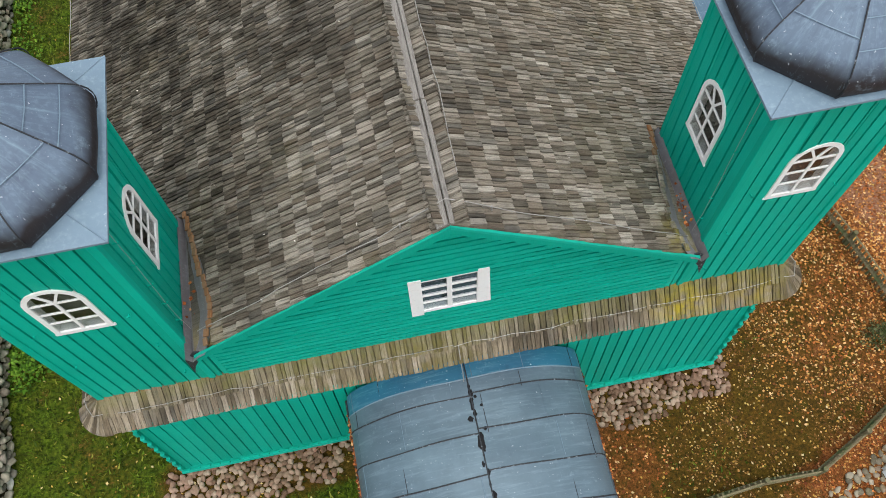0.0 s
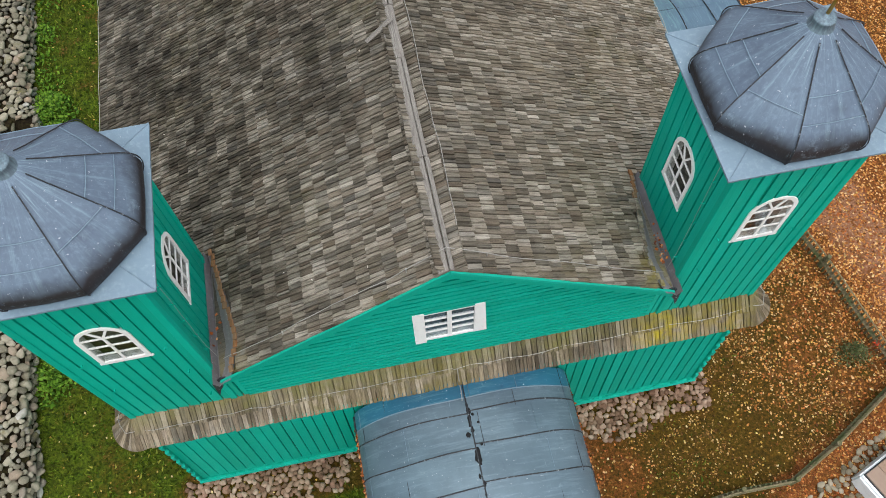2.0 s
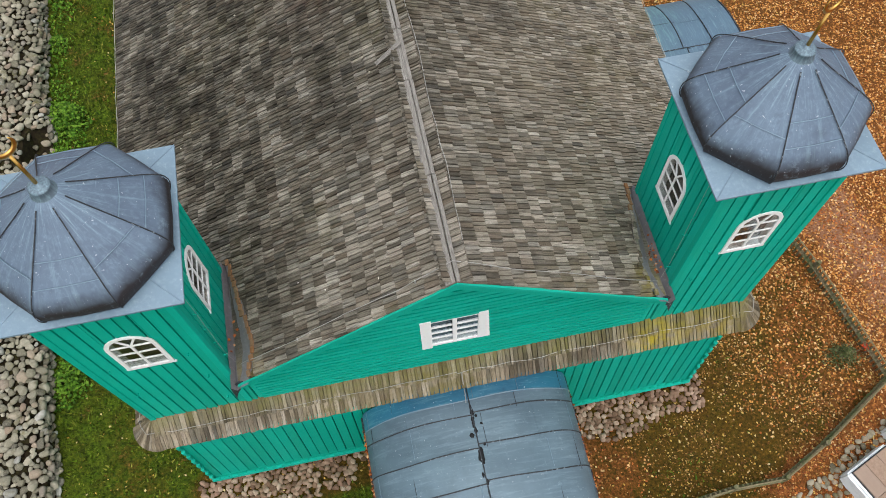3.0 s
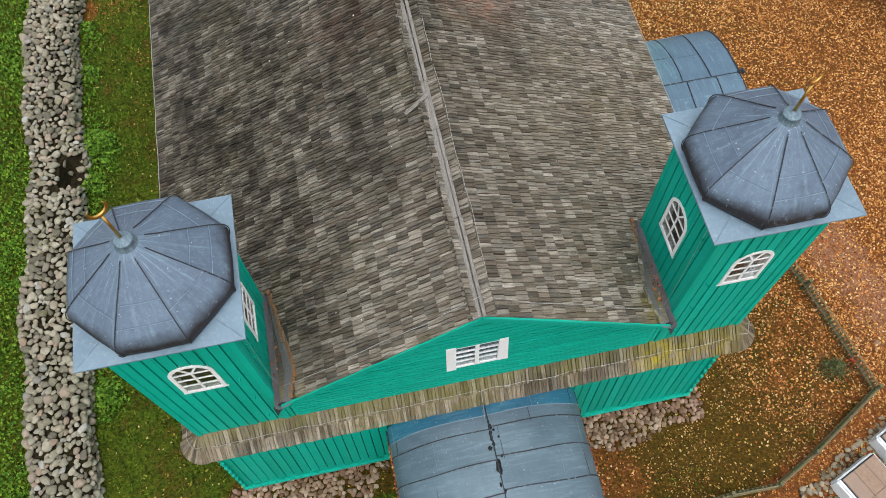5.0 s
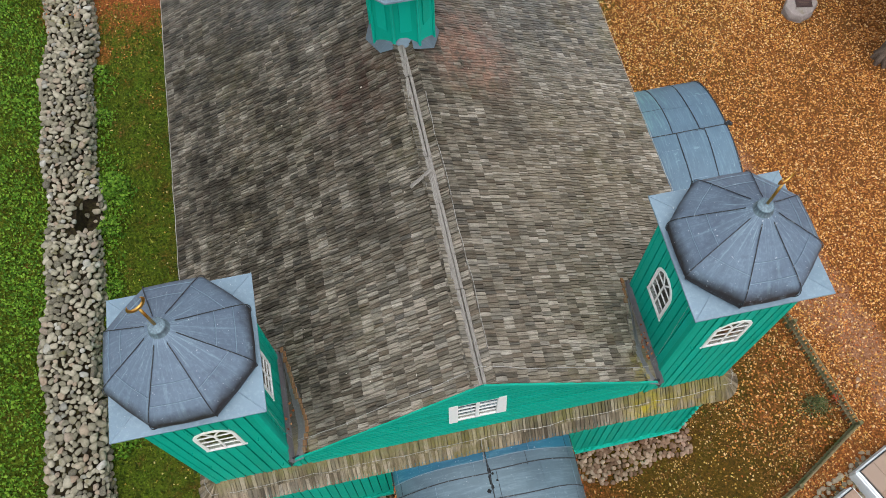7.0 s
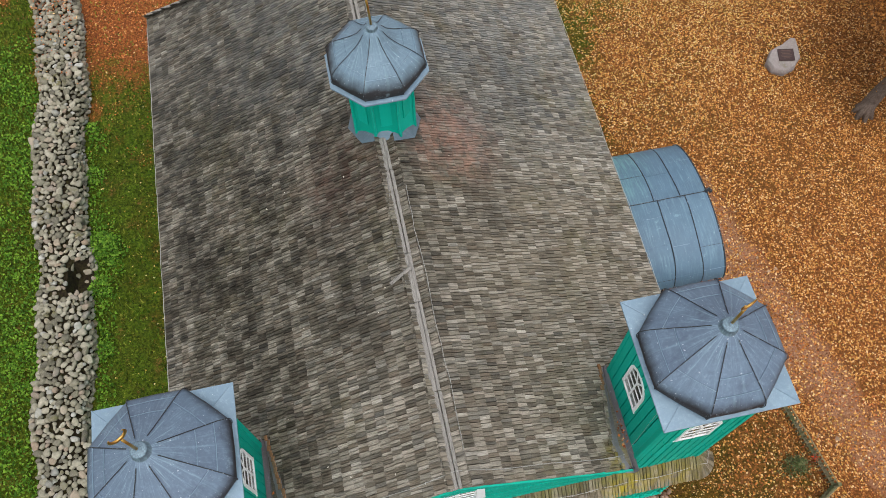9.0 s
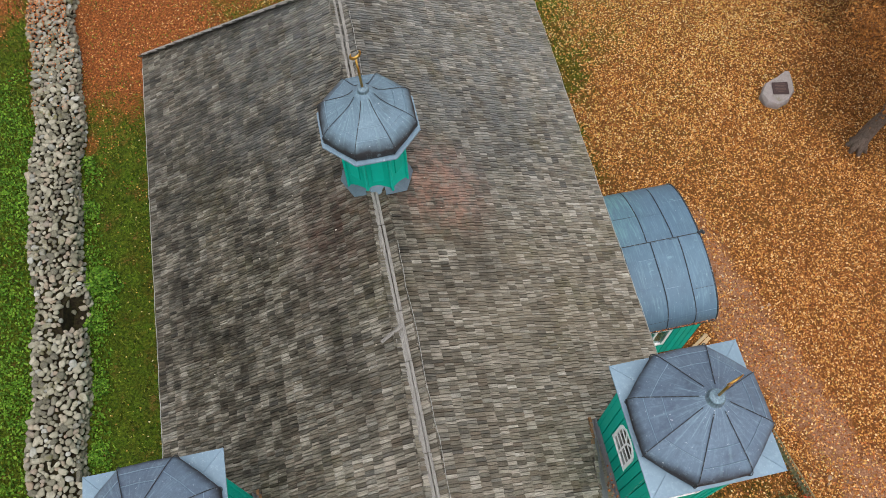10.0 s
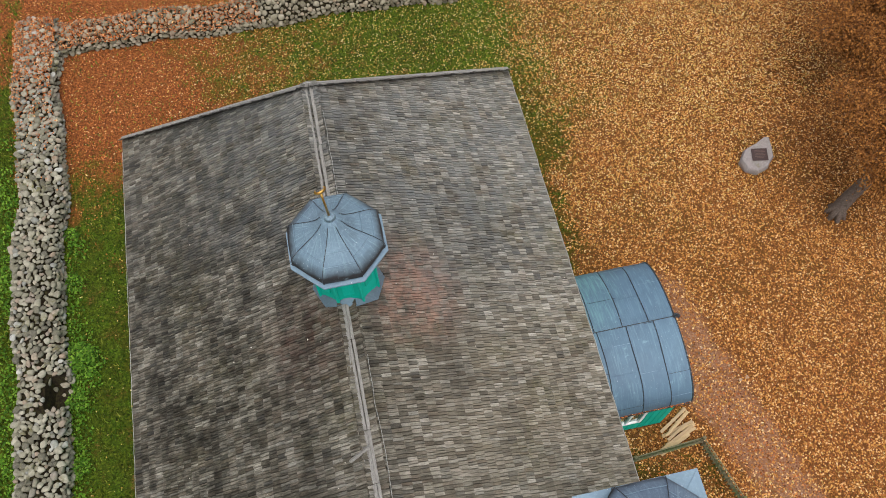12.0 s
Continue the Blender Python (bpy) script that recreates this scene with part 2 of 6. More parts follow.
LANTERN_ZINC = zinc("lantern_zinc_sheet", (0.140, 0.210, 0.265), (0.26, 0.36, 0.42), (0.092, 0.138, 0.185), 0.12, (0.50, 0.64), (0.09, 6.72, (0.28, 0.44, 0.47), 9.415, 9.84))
m = Mat("black_tar", 0.6)
m.color(m.mix(m.noise(m.position(), 20, 4), (0.006, 0.006, 0.007), (0.022, 0.022, 0.024)))
TAR = m.m
m = Mat("dark_seam", 0.6, 0.3)
m.color(m.mix(m.span(m.noise(m.position(), 22, 4), 0.60, 0.68, 0, 0.8), m.mix(m.noise(m.position(), 12, 4), (0.012, 0.014, 0.018), (0.05, 0.056, 0.066)), (0.34, 0.38, 0.41)))
SEAM = m.m
m = Mat("verdigris_neck", 0.55, 0.4)
m.color(m.mix(m.span(m.noise(m.position(18, 18, 3), 2.2, 5), 0.40, 0.75), (0.115, 0.160, 0.200), (0.20, 0.30, 0.345)))
NECK = m.m
m = Mat("gilded_metal", 0.3, 1.0)
m.color(m.mix(m.noise(m.position(), 20, 3), (0.80, 0.50, 0.13), (0.50, 0.27, 0.08)))
GOLD = m.m
m = Mat("galvanised_wire", 0.5, 0.4)
m.color(m.mix(m.noise(m.position(), 30, 3), (0.28, 0.27, 0.25), (0.46, 0.45, 0.42)))
WIRE = m.m


def stone_material(name, stops, scale=9.0, dull=(0.16, 0.15, 0.13), speck=(0.46, 0.45, 0.42), mossy=0.55):
    m = Mat(name, 0.85)
    sp = m.noise(m.position(), scale * 6, 5, 0.75)
    bl = m.noise(m.position(), scale, 4, 0.6)
    c = m.ramp(m.random(), *stops)
    c = m.mix(m.span(bl, 0.4, 0.7, 0, 0.45), c, dull)
    c = m.mix(m.span(sp, 0.5, 0.75, 0, 0.5), c, speck)
    moss = m.math("MULTIPLY", m.span(m.noise(m.position(), 1.6, 4), 0.55, 0.7), m.span(bl, 0.45, 0.6))
    c = m.mix(m.math("MULTIPLY", moss, mossy), c, (0.13, 0.115, 0.03))
    m.color(c).bump(m.math("ADD", sp, bl), 0.5, 0.015)
    return m.m


STONE = stone_material("field_stone", ((0, (0.090, 0.082, 0.066)), (0.2, (0.158, 0.145, 0.105)), (0.45, (0.262, 0.242, 0.182)), (0.70, (0.365, 0.338, 0.264)), (0.84, (0.28, 0.205, 0.150)), (0.93, (0.20, 0.20, 0.180)), (1, (0.44, 0.43, 0.39))), 9.0, (0.125, 0.115, 0.062), (0.42, 0.395, 0.32), 0.7)
STONE_DARK = stone_material("mossy_field_stone", ((0, (0.09, 0.075, 0.05)), (0.4, (0.20, 0.175, 0.125)), (0.75, (0.34, 0.30, 0.225)), (1, (0.24, 0.17, 0.12))), 7.0, (0.13, 0.115, 0.055), (0.42, 0.37, 0.29))
COBBLE = stone_material("pinkish_cobble", ((0, (0.11, 0.060, 0.036)), (0.35, (0.22, 0.135, 0.090)), (0.7, (0.34, 0.235, 0.170)), (0.9, (0.46, 0.355, 0.27)), (1, (0.29, 0.155, 0.11))), 14, (0.16, 0.090, 0.055), (0.40, 0.30, 0.22), 0.25)
GRANITE = stone_material("pale_granite", ((0, (0.26, 0.22, 0.21)), (1, (0.32, 0.28, 0.27))), 5)

m = Mat("earth_in_wall", 0.95)
g = m.noise(m.position(), 9, 6, 0.75)
m.color(m.ramp(g, (0.3, (0.006, 0.004, 0.003)), (0.5, (0.022, 0.016, 0.008)), (0.66, (0.040, 0.038, 0.010)), (0.82, (0.080, 0.090, 0.018)))).bump(g, 0.8, 0.03)
EARTH = m.m

m = Mat("plaque_bronze", 0.45, 0.5)
m.color(m.mix(m.noise(m.position(), 25, 4), (0.035, 0.02, 0.02), (0.07, 0.04, 0.035)))
PLAQUE = m.m
m = Mat("plaque_lettering", 0.6)
m.color((0.095, 0.06, 0.05))
LETTERING = m.m

m = Mat("bark", 0.95)
g = m.noise(m.local(6, 6, 1.2), 5, 6, 0.75)
m.color(m.ramp(g, (0.3, (0.075, 0.052, 0.040)), (0.6, (0.180, 0.135, 0.108)), (0.8, (0.30, 0.25, 0.21)))).bump(g, 1.0, 0.04)
BARK = m.m

m = Mat("mossy_fence_wood", 0.9)
g = m.noise(m.position(8, 8, 3), 5, 5, 0.75)
m.color(m.mix(m.span(m.noise(m.position(), 3, 4), 0.4, 0.65), m.ramp(g, (0.3, (0.06, 0.05, 0.03)), (0.7, (0.26, 0.21, 0.13))), (0.085, 0.11, 0.045))).bump(g, 0.5, 0.006)
FENCE = m.m
m = Mat("bleached_rail", 0.85)
g = m.noise(m.position(8, 8, 8), 5, 5, 0.75)
m.color(m.ramp(g, (0.3, (0.10, 0.085, 0.045)), (0.7, (0.27, 0.235, 0.14)))).bump(g, 0.4, 0.004)
RAIL = m.m

m = Mat("white_render", 0.7)
g = m.noise(m.position(), 6, 5, 0.7)
m.color(m.mix(m.span(g, 0.5, 0.8, 0, 0.6), (0.74, 0.77, 0.80), (0.50, 0.52, 0.54))).bump(g, 0.2, 0.01)
RENDER = m.m
m = Mat("brown_slab", 0.75)
g = m.noise(m.position(), 14, 5, 0.7)
m.color(m.mix(m.random(), m.ramp(g, (0.3, (0.22, 0.145, 0.10)), (0.7, (0.33, 0.23, 0.17))), (0.29, 0.215, 0.17))).bump(g, 0.3, 0.004)
SLAB = m.m


def leaf_material(name, *stops):
    m = Mat(name, 0.6)
    m.color(m.ramp(m.random(), *stops))
    m.bsdf.inputs["Subsurface Weight"].default_value = 0.0
    return m.m


LEAF_ORANGE = leaf_material("fallen_leaf_orange", (0, (0.085, 0.028, 0.008)), (0.3, (0.24, 0.080, 0.014)), (0.6, (0.41, 0.165, 0.036)), (0.85, (0.57, 0.29, 0.080)), (1, (0.70, 0.49, 0.26)))
LEAF_RED = leaf_material("fallen_leaf_red", (0, (0.10, 0.025, 0.008)), (0.4, (0.32, 0.085, 0.020)), (0.8, (0.50, 0.17, 0.045)), (1, (0.66, 0.42, 0.20)))
LEAF_PALE = leaf_material("fallen_leaf_pale", (0, (0.22, 0.11, 0.025)), (0.4, (0.46, 0.29, 0.06)), (0.8, (0.54, 0.39, 0.14)), (1, (0.64, 0.52, 0.30)))
LEAF_BED = leaf_material("fallen_leaf_tan", (0, (0.07, 0.028, 0.008)), (0.4, (0.18, 0.080, 0.018)), (0.75, (0.33, 0.19, 0.050)), (1, (0.58, 0.43, 0.22)))
SHRUB = leaf_material("shrub_leaf", (0, (0.03, 0.045, 0.012)), (0.5, (0.075, 0.095, 0.03)), (1, (0.17, 0.17, 0.08)))
FLOWER = leaf_material("red_flower", (0, (0.40, 0.03, 0.012)), (1, (0.62, 0.09, 0.03)))
LEAF_BROWN = leaf_material("tree_leaf_brown", (0, (0.085, 0.032, 0.009)), (0.5, (0.23, 0.085, 0.018)), (1, (0.42, 0.18, 0.040)))
m = Mat("grass_blade", 0.6)
g = m.noise(m.position(), 2.4, 5, 0.7)
c = m.ramp(m.random(), (0, (0.014, 0.036, 0.002)), (0.45, (0.056, 0.115, 0.006)), (0.85, (0.125, 0.205, 0.014)), (1, (0.30, 0.29, 0.05)))
m.color(m.mix(m.span(g, 0.42, 0.62, 0, 0.8), c, m.ramp(m.random(), (0, (0.022, 0.028, 0.003)), (0.6, (0.090, 0.110, 0.008)), (1, (0.20, 0.19, 0.025)))))
GRASS = m.m
m = Mat("rusty_shingle_end", 0.85)
g = m.noise(m.position(), 14, 4)
m.color(m.mix(m.random(), m.mix(g, (0.10, 0.05, 0.025), (0.34, 0.15, 0.055)), (0.20, 0.13, 0.075)))
RUSTY = m.m
m = Mat("bleached_leaf", 0.7)
m.color(m.ramp(m.random(), (0, (0.35, 0.30, 0.22)), (1, (0.68, 0.64, 0.58))))
BLEACHED = m.m
WEED = leaf_material("weed_leaf", (0, (0.026, 0.074, 0.005)), (0.5, (0.078, 0.180, 0.012)), (1, (0.19, 0.32, 0.032)))

m = Mat("ground_earth_and_turf", 0.95)
fine = m.noise(m.position(), 15, 6, 0.8)
mid = m.noise(m.position(), 2.2, 5, 0.7)
turf = m.mix(m.span(mid, 0.35, 0.7), m.ramp(fine, (0.38, (0.008, 0.015, 0.001)), (0.50, (0.045, 0.078, 0.004)), (0.66, (0.13, 0.18, 0.012))), m.ramp(fine, (0.36, (0.014, 0.018, 0.001)), (0.70, (0.100, 0.108, 0.007))))
litter = m.ramp(m.noise(m.position(), 19, 5, 0.8), (0.36, (0.032, 0.011, 0.003)), (0.46, (0.115, 0.040, 0.008)), (0.6, (0.25, 0.10, 0.028)), (0.78, (0.44, 0.22, 0.065)))
red = m.ramp(m.noise(m.position(), 18, 5, 0.8), (0.36, (0.034, 0.011, 0.004)), (0.5, (0.17, 0.050, 0.013)), (0.66, (0.40, 0.15, 0.040)))
gravel = m.ramp(m.noise(m.position(), 26, 6, 0.8), (0.34, (0.09, 0.038, 0.018)), (0.52, (0.27, 0.130, 0.072)), (0.72, (0.47, 0.30, 0.20)))
soil = m.mix(m.span(mid, 0.4, 0.65), m.ramp(fine, (0.36, (0.018, 0.008, 0.002)), (0.55, (0.080, 0.038, 0.005)), (0.74, (0.18, 0.092, 0.014))), m.ramp(fine, (0.36, (0.015, 0.012, 0.001)), (0.55, (0.078, 0.055, 0.004)), (0.74, (0.160, 0.118, 0.010))))
patch = m.noise(m.position(), 0.55, 5, 0.65)
litter = m.mix(m.span(patch, 0.40, 0.62, 0, 0.75), litter, m.ramp(m.noise(m.position(), 30, 5, 0.8), (0.3, (0.034, 0.017, 0.005)), (0.55, (0.125, 0.058, 0.012)), (0.8, (0.30, 0.145, 0.032))))
edge = m.math("ADD", m.span(fine, 0.3, 0.7, -0.3, 0.3), m.span(mid, 0.3, 0.7, -0.3, 0.3))
c = turf
for mask, col in (("soil", soil), ("litter", litter), ("redleaf", red), ("gravel", gravel)):
    c = m.mix(m.span(m.math("ADD", m.attr(mask), edge), 0.2, 0.8), c, col)
m.color(c).bump(m.math("ADD", fine, mid), 0.7, 0.03)
GROUND = m.m


# ---- building helpers ----
def part(name, bm, material, parent=None, label="", smooth=False):
    """Links a bmesh as one mesh object, under a thing or a part."""
    me = bpy.data.meshes.new(name)
    bm.normal_update()
    bm.to_mesh(me)
    bm.free()
    if smooth:
        me.polygons.foreach_set("use_smooth", [True] * len(me.polygons))
    me.materials.append(material)
    ob = new(name, me)
    ob.parent = parent
    return tagged(ob, label)


def sheet(name, verts, faces, material, parent=None, label="", kind="", smooth=False):
    """A mesh from computed arrays."""
    me = bpy.data.meshes.new(name)
    me.from_pydata([tuple(v) for v in verts], [], [tuple(f) for f in faces])
    me.update()
    if smooth:
        me.polygons.foreach_set("use_smooth", [True] * len(me.polygons))
    me.materials.append(material)
    ob = new(name, me)
    ob.parent = parent
    return tagged(ob, label, kind=kind)


def piece(name, me, parent, m):
    """One more object on a shared mesh."""
    ob = new(name, me)
    ob.parent = parent
    ob.matrix_basis = m
    return ob


def shared(name, bm, material, smooth=False):
    me = bpy.data.meshes.new(name)
    bm.normal_update()
    bm.to_mesh(me)
    bm.free()
    if smooth:
        me.polygons.foreach_set("use_smooth", [True] * len(me.polygons))
    me.materials.append(material)
    return me


def empty(name, at=(0, 0, 0)):
    ob = new(name)
    ob.location = at
    ob.empty_display_size = 0.2
    return ob


def add_box(bm, x0, x1, y0, y1, z0, z1, m=None):
    vs = [bm.verts.new((x, y, z)) for x in (x0, x1) for y in (y0, y1) for z in (z0, z1)]
    for f in ((0, 1, 3, 2), (4, 6, 7, 5), (0, 4, 5, 1), (2, 3, 7, 6), (0, 2, 6, 4), (1, 5, 7, 3)):
        bm.faces.new([vs[i] for i in f])
    if m is not None:
        bmesh.ops.transform(bm, matrix=m, verts=vs)
    return vs


def box(x0, x1, y0, y1, z0, z1, bevel=0.0, m=None):
    bm = bmesh.new()
    add_box(bm, x0, x1, y0, y1, z0, z1, m)
    if bevel:
        bmesh.ops.bevel(bm, geom=bm.edges[:], offset=bevel, segments=1, affect="EDGES")
    return bm


def prism(outline, axis, a, b):
    """A flat outline (a list of 2D points) drawn out from a to b along an axis."""
    bm = bmesh.new()

    def at(p, d):
        return {"x": (d, p[0], p[1]), "y": (p[0], d, p[1]), "z": (p[0], p[1], d)}[axis]

    lo = [bm.verts.new(at(p, a)) for p in outline]
    hi = [bm.verts.new(at(p, b)) for p in outline]
    bm.faces.new(lo)
    bm.faces.new(hi[::-1])
    for i in range(len(outline)):
        j = (i + 1) % len(outline)
        bm.faces.new((lo[i], hi[i], hi[j], lo[j]))
    bmesh.ops.recalc_face_normals(bm, faces=bm.faces[:])
    return bm


def tube(points, radius, sides=6, taper=1.0, bm=None):
    """A round bar along points, thinner towards its end by taper."""
    bm = bm or bmesh.new()
    pts = [Vector(p) for p in points]
    rings = []
    for i, p in enumerate(pts):
        d = (pts[min(i + 1, len(pts) - 1)] - pts[max(i - 1, 0)]).normalized()
        q = d.to_track_quat("Z", "Y")
        r = radius * (1 + (taper - 1) * i / max(1, len(pts) - 1))
        rings.append([bm.verts.new(p + q @ Vector((r * math.cos(2 * math.pi * k / sides), r * math.sin(2 * math.pi * k / sides), 0))) for k in range(sides)])
    for a, b in zip(rings, rings[1:]):
        for k in range(sides):
            bm.faces.new((a[k], a[(k + 1) % sides], b[(k + 1) % sides], b[k]))
    bm.faces.new(rings[0][::-1])
    bm.faces.new(rings[-1])
    return bm


def ground_z(x, y):
    return 0.05 - 0.03 * 60 * np.tanh(np.asarray(x) / 60) + 0.045 * 60 * np.tanh(np.asarray(y) / 60)


def gz(x, y):
    return float(ground_z(x, y))


rng = random.Random(7)
nrg = np.random.default_rng(11)

# ---- plan ----
RIDGE_Z, SLOPE, EAVE_X = 8.03, 0.655, 5.12         # ridge height, roof rise per metre, half width to the eaves
GABLE_Y, HIP_Y, REAR_Y = -0.17, 11.25, 13.35       # roof edge over the front gable, ridge end, rear eave
WALL_X, WALL_TOP_X = 4.97, 4.72                    # half width of the battered lower wall, at its foot and under the skirt roof
FOOT_Z, SKIRT_Z = 0.30, 4.72
TX0, TX1, TY0, TY1, TOWER_Z = 3.20, 4.66, 0.03, 1.60, 8.88
PLATE_X, PLATE_Y, PLATE_R = 3.93, 0.83, 1.01


def roof_z(x):
    return RIDGE_Z - SLOPE * abs(x)


# ---- ground ----
def smooth01(v, a, b):
    t = np.clip((v - a) / (b - a), 0, 1)
    return t * t * (3 - 2 * t)


def soft_noise(x, y, s):
    return (np.sin(x * s + 1.3) * np.cos(y * s * 0.8 - 0.7) + 0.6 * np.sin(x * s * 2.1 + y * s * 1.7 + 2.0) + 0.4 * np.cos(x * s * 3.9 - y * s * 4.3)) / 2


def path_gap(x, y):
    """Distance from the middle of the gravel path."""
    mid = np.interp(y, [-8, 0.3, 2.5, 5, 7.5, 8.4], [14.5, 10.75, 9.95, 9.15, 8.65, 8.6])
    return np.abs(x - mid) + 3 * np.clip(y - 8.2, 0, None)


def masks(x, y):
    n = soft_noise(x, y, 0.9) * 0.5 + soft_noise(x, y, 2.7) * 0.3
    right = smooth01(x + n * 1.4 - 0.5 * smooth01(y, 8, 10), 5.2, 7.6)
    rear = smooth01(y + n, 12.6, 14.5)
    # leaf litter over the yard, thinning to turf behind the house
    yard = right * (1 - 0.62 * rear * (1 - smooth01(x + n * 2.5, 5.5, 15)))
    bed = smooth01(3.6 - y + n * 0.3, 0, 0.5) * (1 - smooth01(x + n * 0.2 - np.interp(y, [-2.4, -0.8, 3.6], [5.4, 9.4, 8.2]), -0.1, 0.2)) * smooth01(x, 1.0, 2.2)
    litter = np.minimum(1, yard * 1.2) * (1 - 0.75 * bed)
    bare = smooth01(3.0 - y + n * 0.5, 0, 1) * smooth01(x + n * 0.4, -1.7, 1.0) * 0.8
    soil = np.clip(np.maximum(np.maximum(bed * 0.85, bare), 0.08 * rear * smooth01(x, -7, -3) + 0.34 * np.exp(-((x + 6.3 + n * 0.5) / 0.55) ** 2) * smooth01(14 - y, 0, 2)) + smooth01(1.1 - np.abs(np.hypot(x - 5.0, (y + 0.4))) + n * 0.6, 0, 1) * 0.3, 0, 1)
    corner = smooth01(-x + n * 2.6, -2.5, 6.5) * smooth01(y + n * 2.2, 11.5, 17.5) * smooth01(9.9 + x, 0, 0.6)
    outside = smooth01(-x + n, 9.3, 10.2) * smooth01(y + n * 2, 16.5, 19)
    front = (1 - smooth01(x + n * 0.4 - 9.6, 0, 1.5)) * smooth01(-y + n * 0.4, 0.2, 1.2) * smooth01(x, 5.0, 6.5) * (1 - bed)
    brown = 0.5 * smooth01(x + n, 7.6, 9.2) * smooth01(8.5 - y + n * 2, 0, 5)
    redleaf = np.clip(np.maximum(np.maximum(np.maximum(corner, outside * 0.8), front * 0.6), brown), 0, 1)
    gravel = smooth01(1.15 + n * 0.6 - path_gap(x, y), 0, 0.6) * 0.8
    gravel = np.maximum(gravel, smooth01(0.5 + n * 0.3 - np.abs(y - 8.5) * 1.4 - np.abs(x - 8.6) * 0.5, 0, 0.4) * 0.8)
    foot = smooth01(0.95 + n * 0.3 + y, 0, 0.3) * smooth01(5.6 - np.abs(x), 0, 0.4) * smooth01(0.3 - y, 0, 0.3)
    soil = np.maximum(soil, 0.95 * foot)
    redleaf = np.maximum(redleaf, 0.42 * bed * smooth01(x + n * 1.2, 6.0, 9.0))
    pile = smooth01(1.25 + n * 0.5 - np.hypot((x - 2.6) * 0.9, (y + 1.5) * 0.7), 0, 0.8)
    redleaf = np.maximum(redleaf, 0.5 * pile)
    eaves = smooth01(x, 4.8, 5.1) * (1 - smooth01(x + n, 6.6, 7.8)) * smooth01(y, 7.6, 8.6) * (1 - smooth01(y + n, 15.5, 18))
    soil = np.maximum(soil, 0.55 * eaves)
    return litter, soil, redleaf, gravel


gx = np.concatenate(([-900, -400, -150, -70, -40, -24], np.arange(-16, 26.01, 0.22), [34, 50, 90, 200, 450, 900]))
gy = np.concatenate(([-900, -400, -150, -70, -40, -20], np.arange(-9, 30.01, 0.22), [36, 50, 90, 200, 450, 900]))
GXX, GYY = np.meshgrid(gx, gy)
relief = 0.03 * soft_noise(GXX, GYY, 1.6) + 0.018 * soft_noise(GYY, GXX, 5.1)
relief *= (np.abs(GXX) < 28) & (np.abs(GYY) < 32)
GZZ = ground_z(GXX, GYY) + relief - 0.02
nx = len(gx)
idx = np.arange(len(gx) * len(gy)).reshape(len(gy), nx)
quads = np.stack((idx[:-1, :-1], idx[:-1, 1:], idx[1:, 1:], idx[1:, :-1]), -1).reshape(-1, 4)
ground = sheet("ground", np.stack((GXX, GYY, GZZ), -1).reshape(-1, 3).tolist(), quads.tolist(), GROUND, label="sloping turf yard strewn with fallen autumn leaves", kind="structure", smooth=True)
tagged(ground, category="ground")
for key, values in zip(("litter", "soil", "redleaf", "gravel"), masks(GXX.ravel(), GYY.ravel())):
    at = ground.data.attributes.new(key, "FLOAT", "POINT")
    at.data.foreach_set("value", values.astype(np.float32))

# ---- the wooden mosque ----
mosque = tagged(empty("mosque"), "green timber mosque with two domed towers and shingle roof", "mosque")

# lower walls: a backing and separate boards
bm = bmesh.new()
ring = [[bm.verts.new(p) for p in ((-w, y0, z), (w, y0, z), (w, REAR_Y - 0.35, z), (-w, REAR_Y - 0.35, z))] for w, y0, z in ((WALL_X - 0.03, 0.03, FOOT_Z - 0.05), (WALL_TOP_X - 0.03, 0.06, SKIRT_Z))]
for i in range(4):
    bm.faces.new((ring[0][i], ring[0][(i + 1) % 4], ring[1][(i + 1) % 4], ring[1][i]))
bm.faces.new(ring[1])
lower_wall = part("wall", bm, GREEN_GAP_SHADE, mosque, "green boarded lower wall")
# vertical boards of the front
n_board = 55
for i in range(n_board):
    f0 = -1 + 2 * i / n_board
    f1 = -1 + 2 * (i + 1) / n_board - 0.020 / WALL_X
    if -0.26 < f0 < 0.30:
        continue
    bm = bmesh.new()
    d = rng.uniform(0.022, 0.034)
    quad = [(f0 * WALL_X, FOOT_Z + rng.uniform(0.05, 0.08)), (f1 * WALL_X, FOOT_Z + rng.uniform(0.05, 0.08)), (f1 * WALL_TOP_X, SKIRT_Z), (f0 * WALL_TOP_X, SKIRT_Z)]
    lo = [bm.verts.new((x, 0.03, z)) for x, z in quad]
    hi = [bm.verts.new((x, 0.03 - d - (0.004 if k in (0, 3) else 0), z)) for k, (x, z) in enumerate(quad)]
    bm.faces.new(hi)
    for k in range(4):
        bm.faces.new((lo[k], lo[(k + 1) % 4], hi[(k + 1) % 4], hi[k]))
    bmesh.ops.recalc_face_normals(bm, faces=bm.faces[:])
    part("board", bm, GREEN, lower_wall)
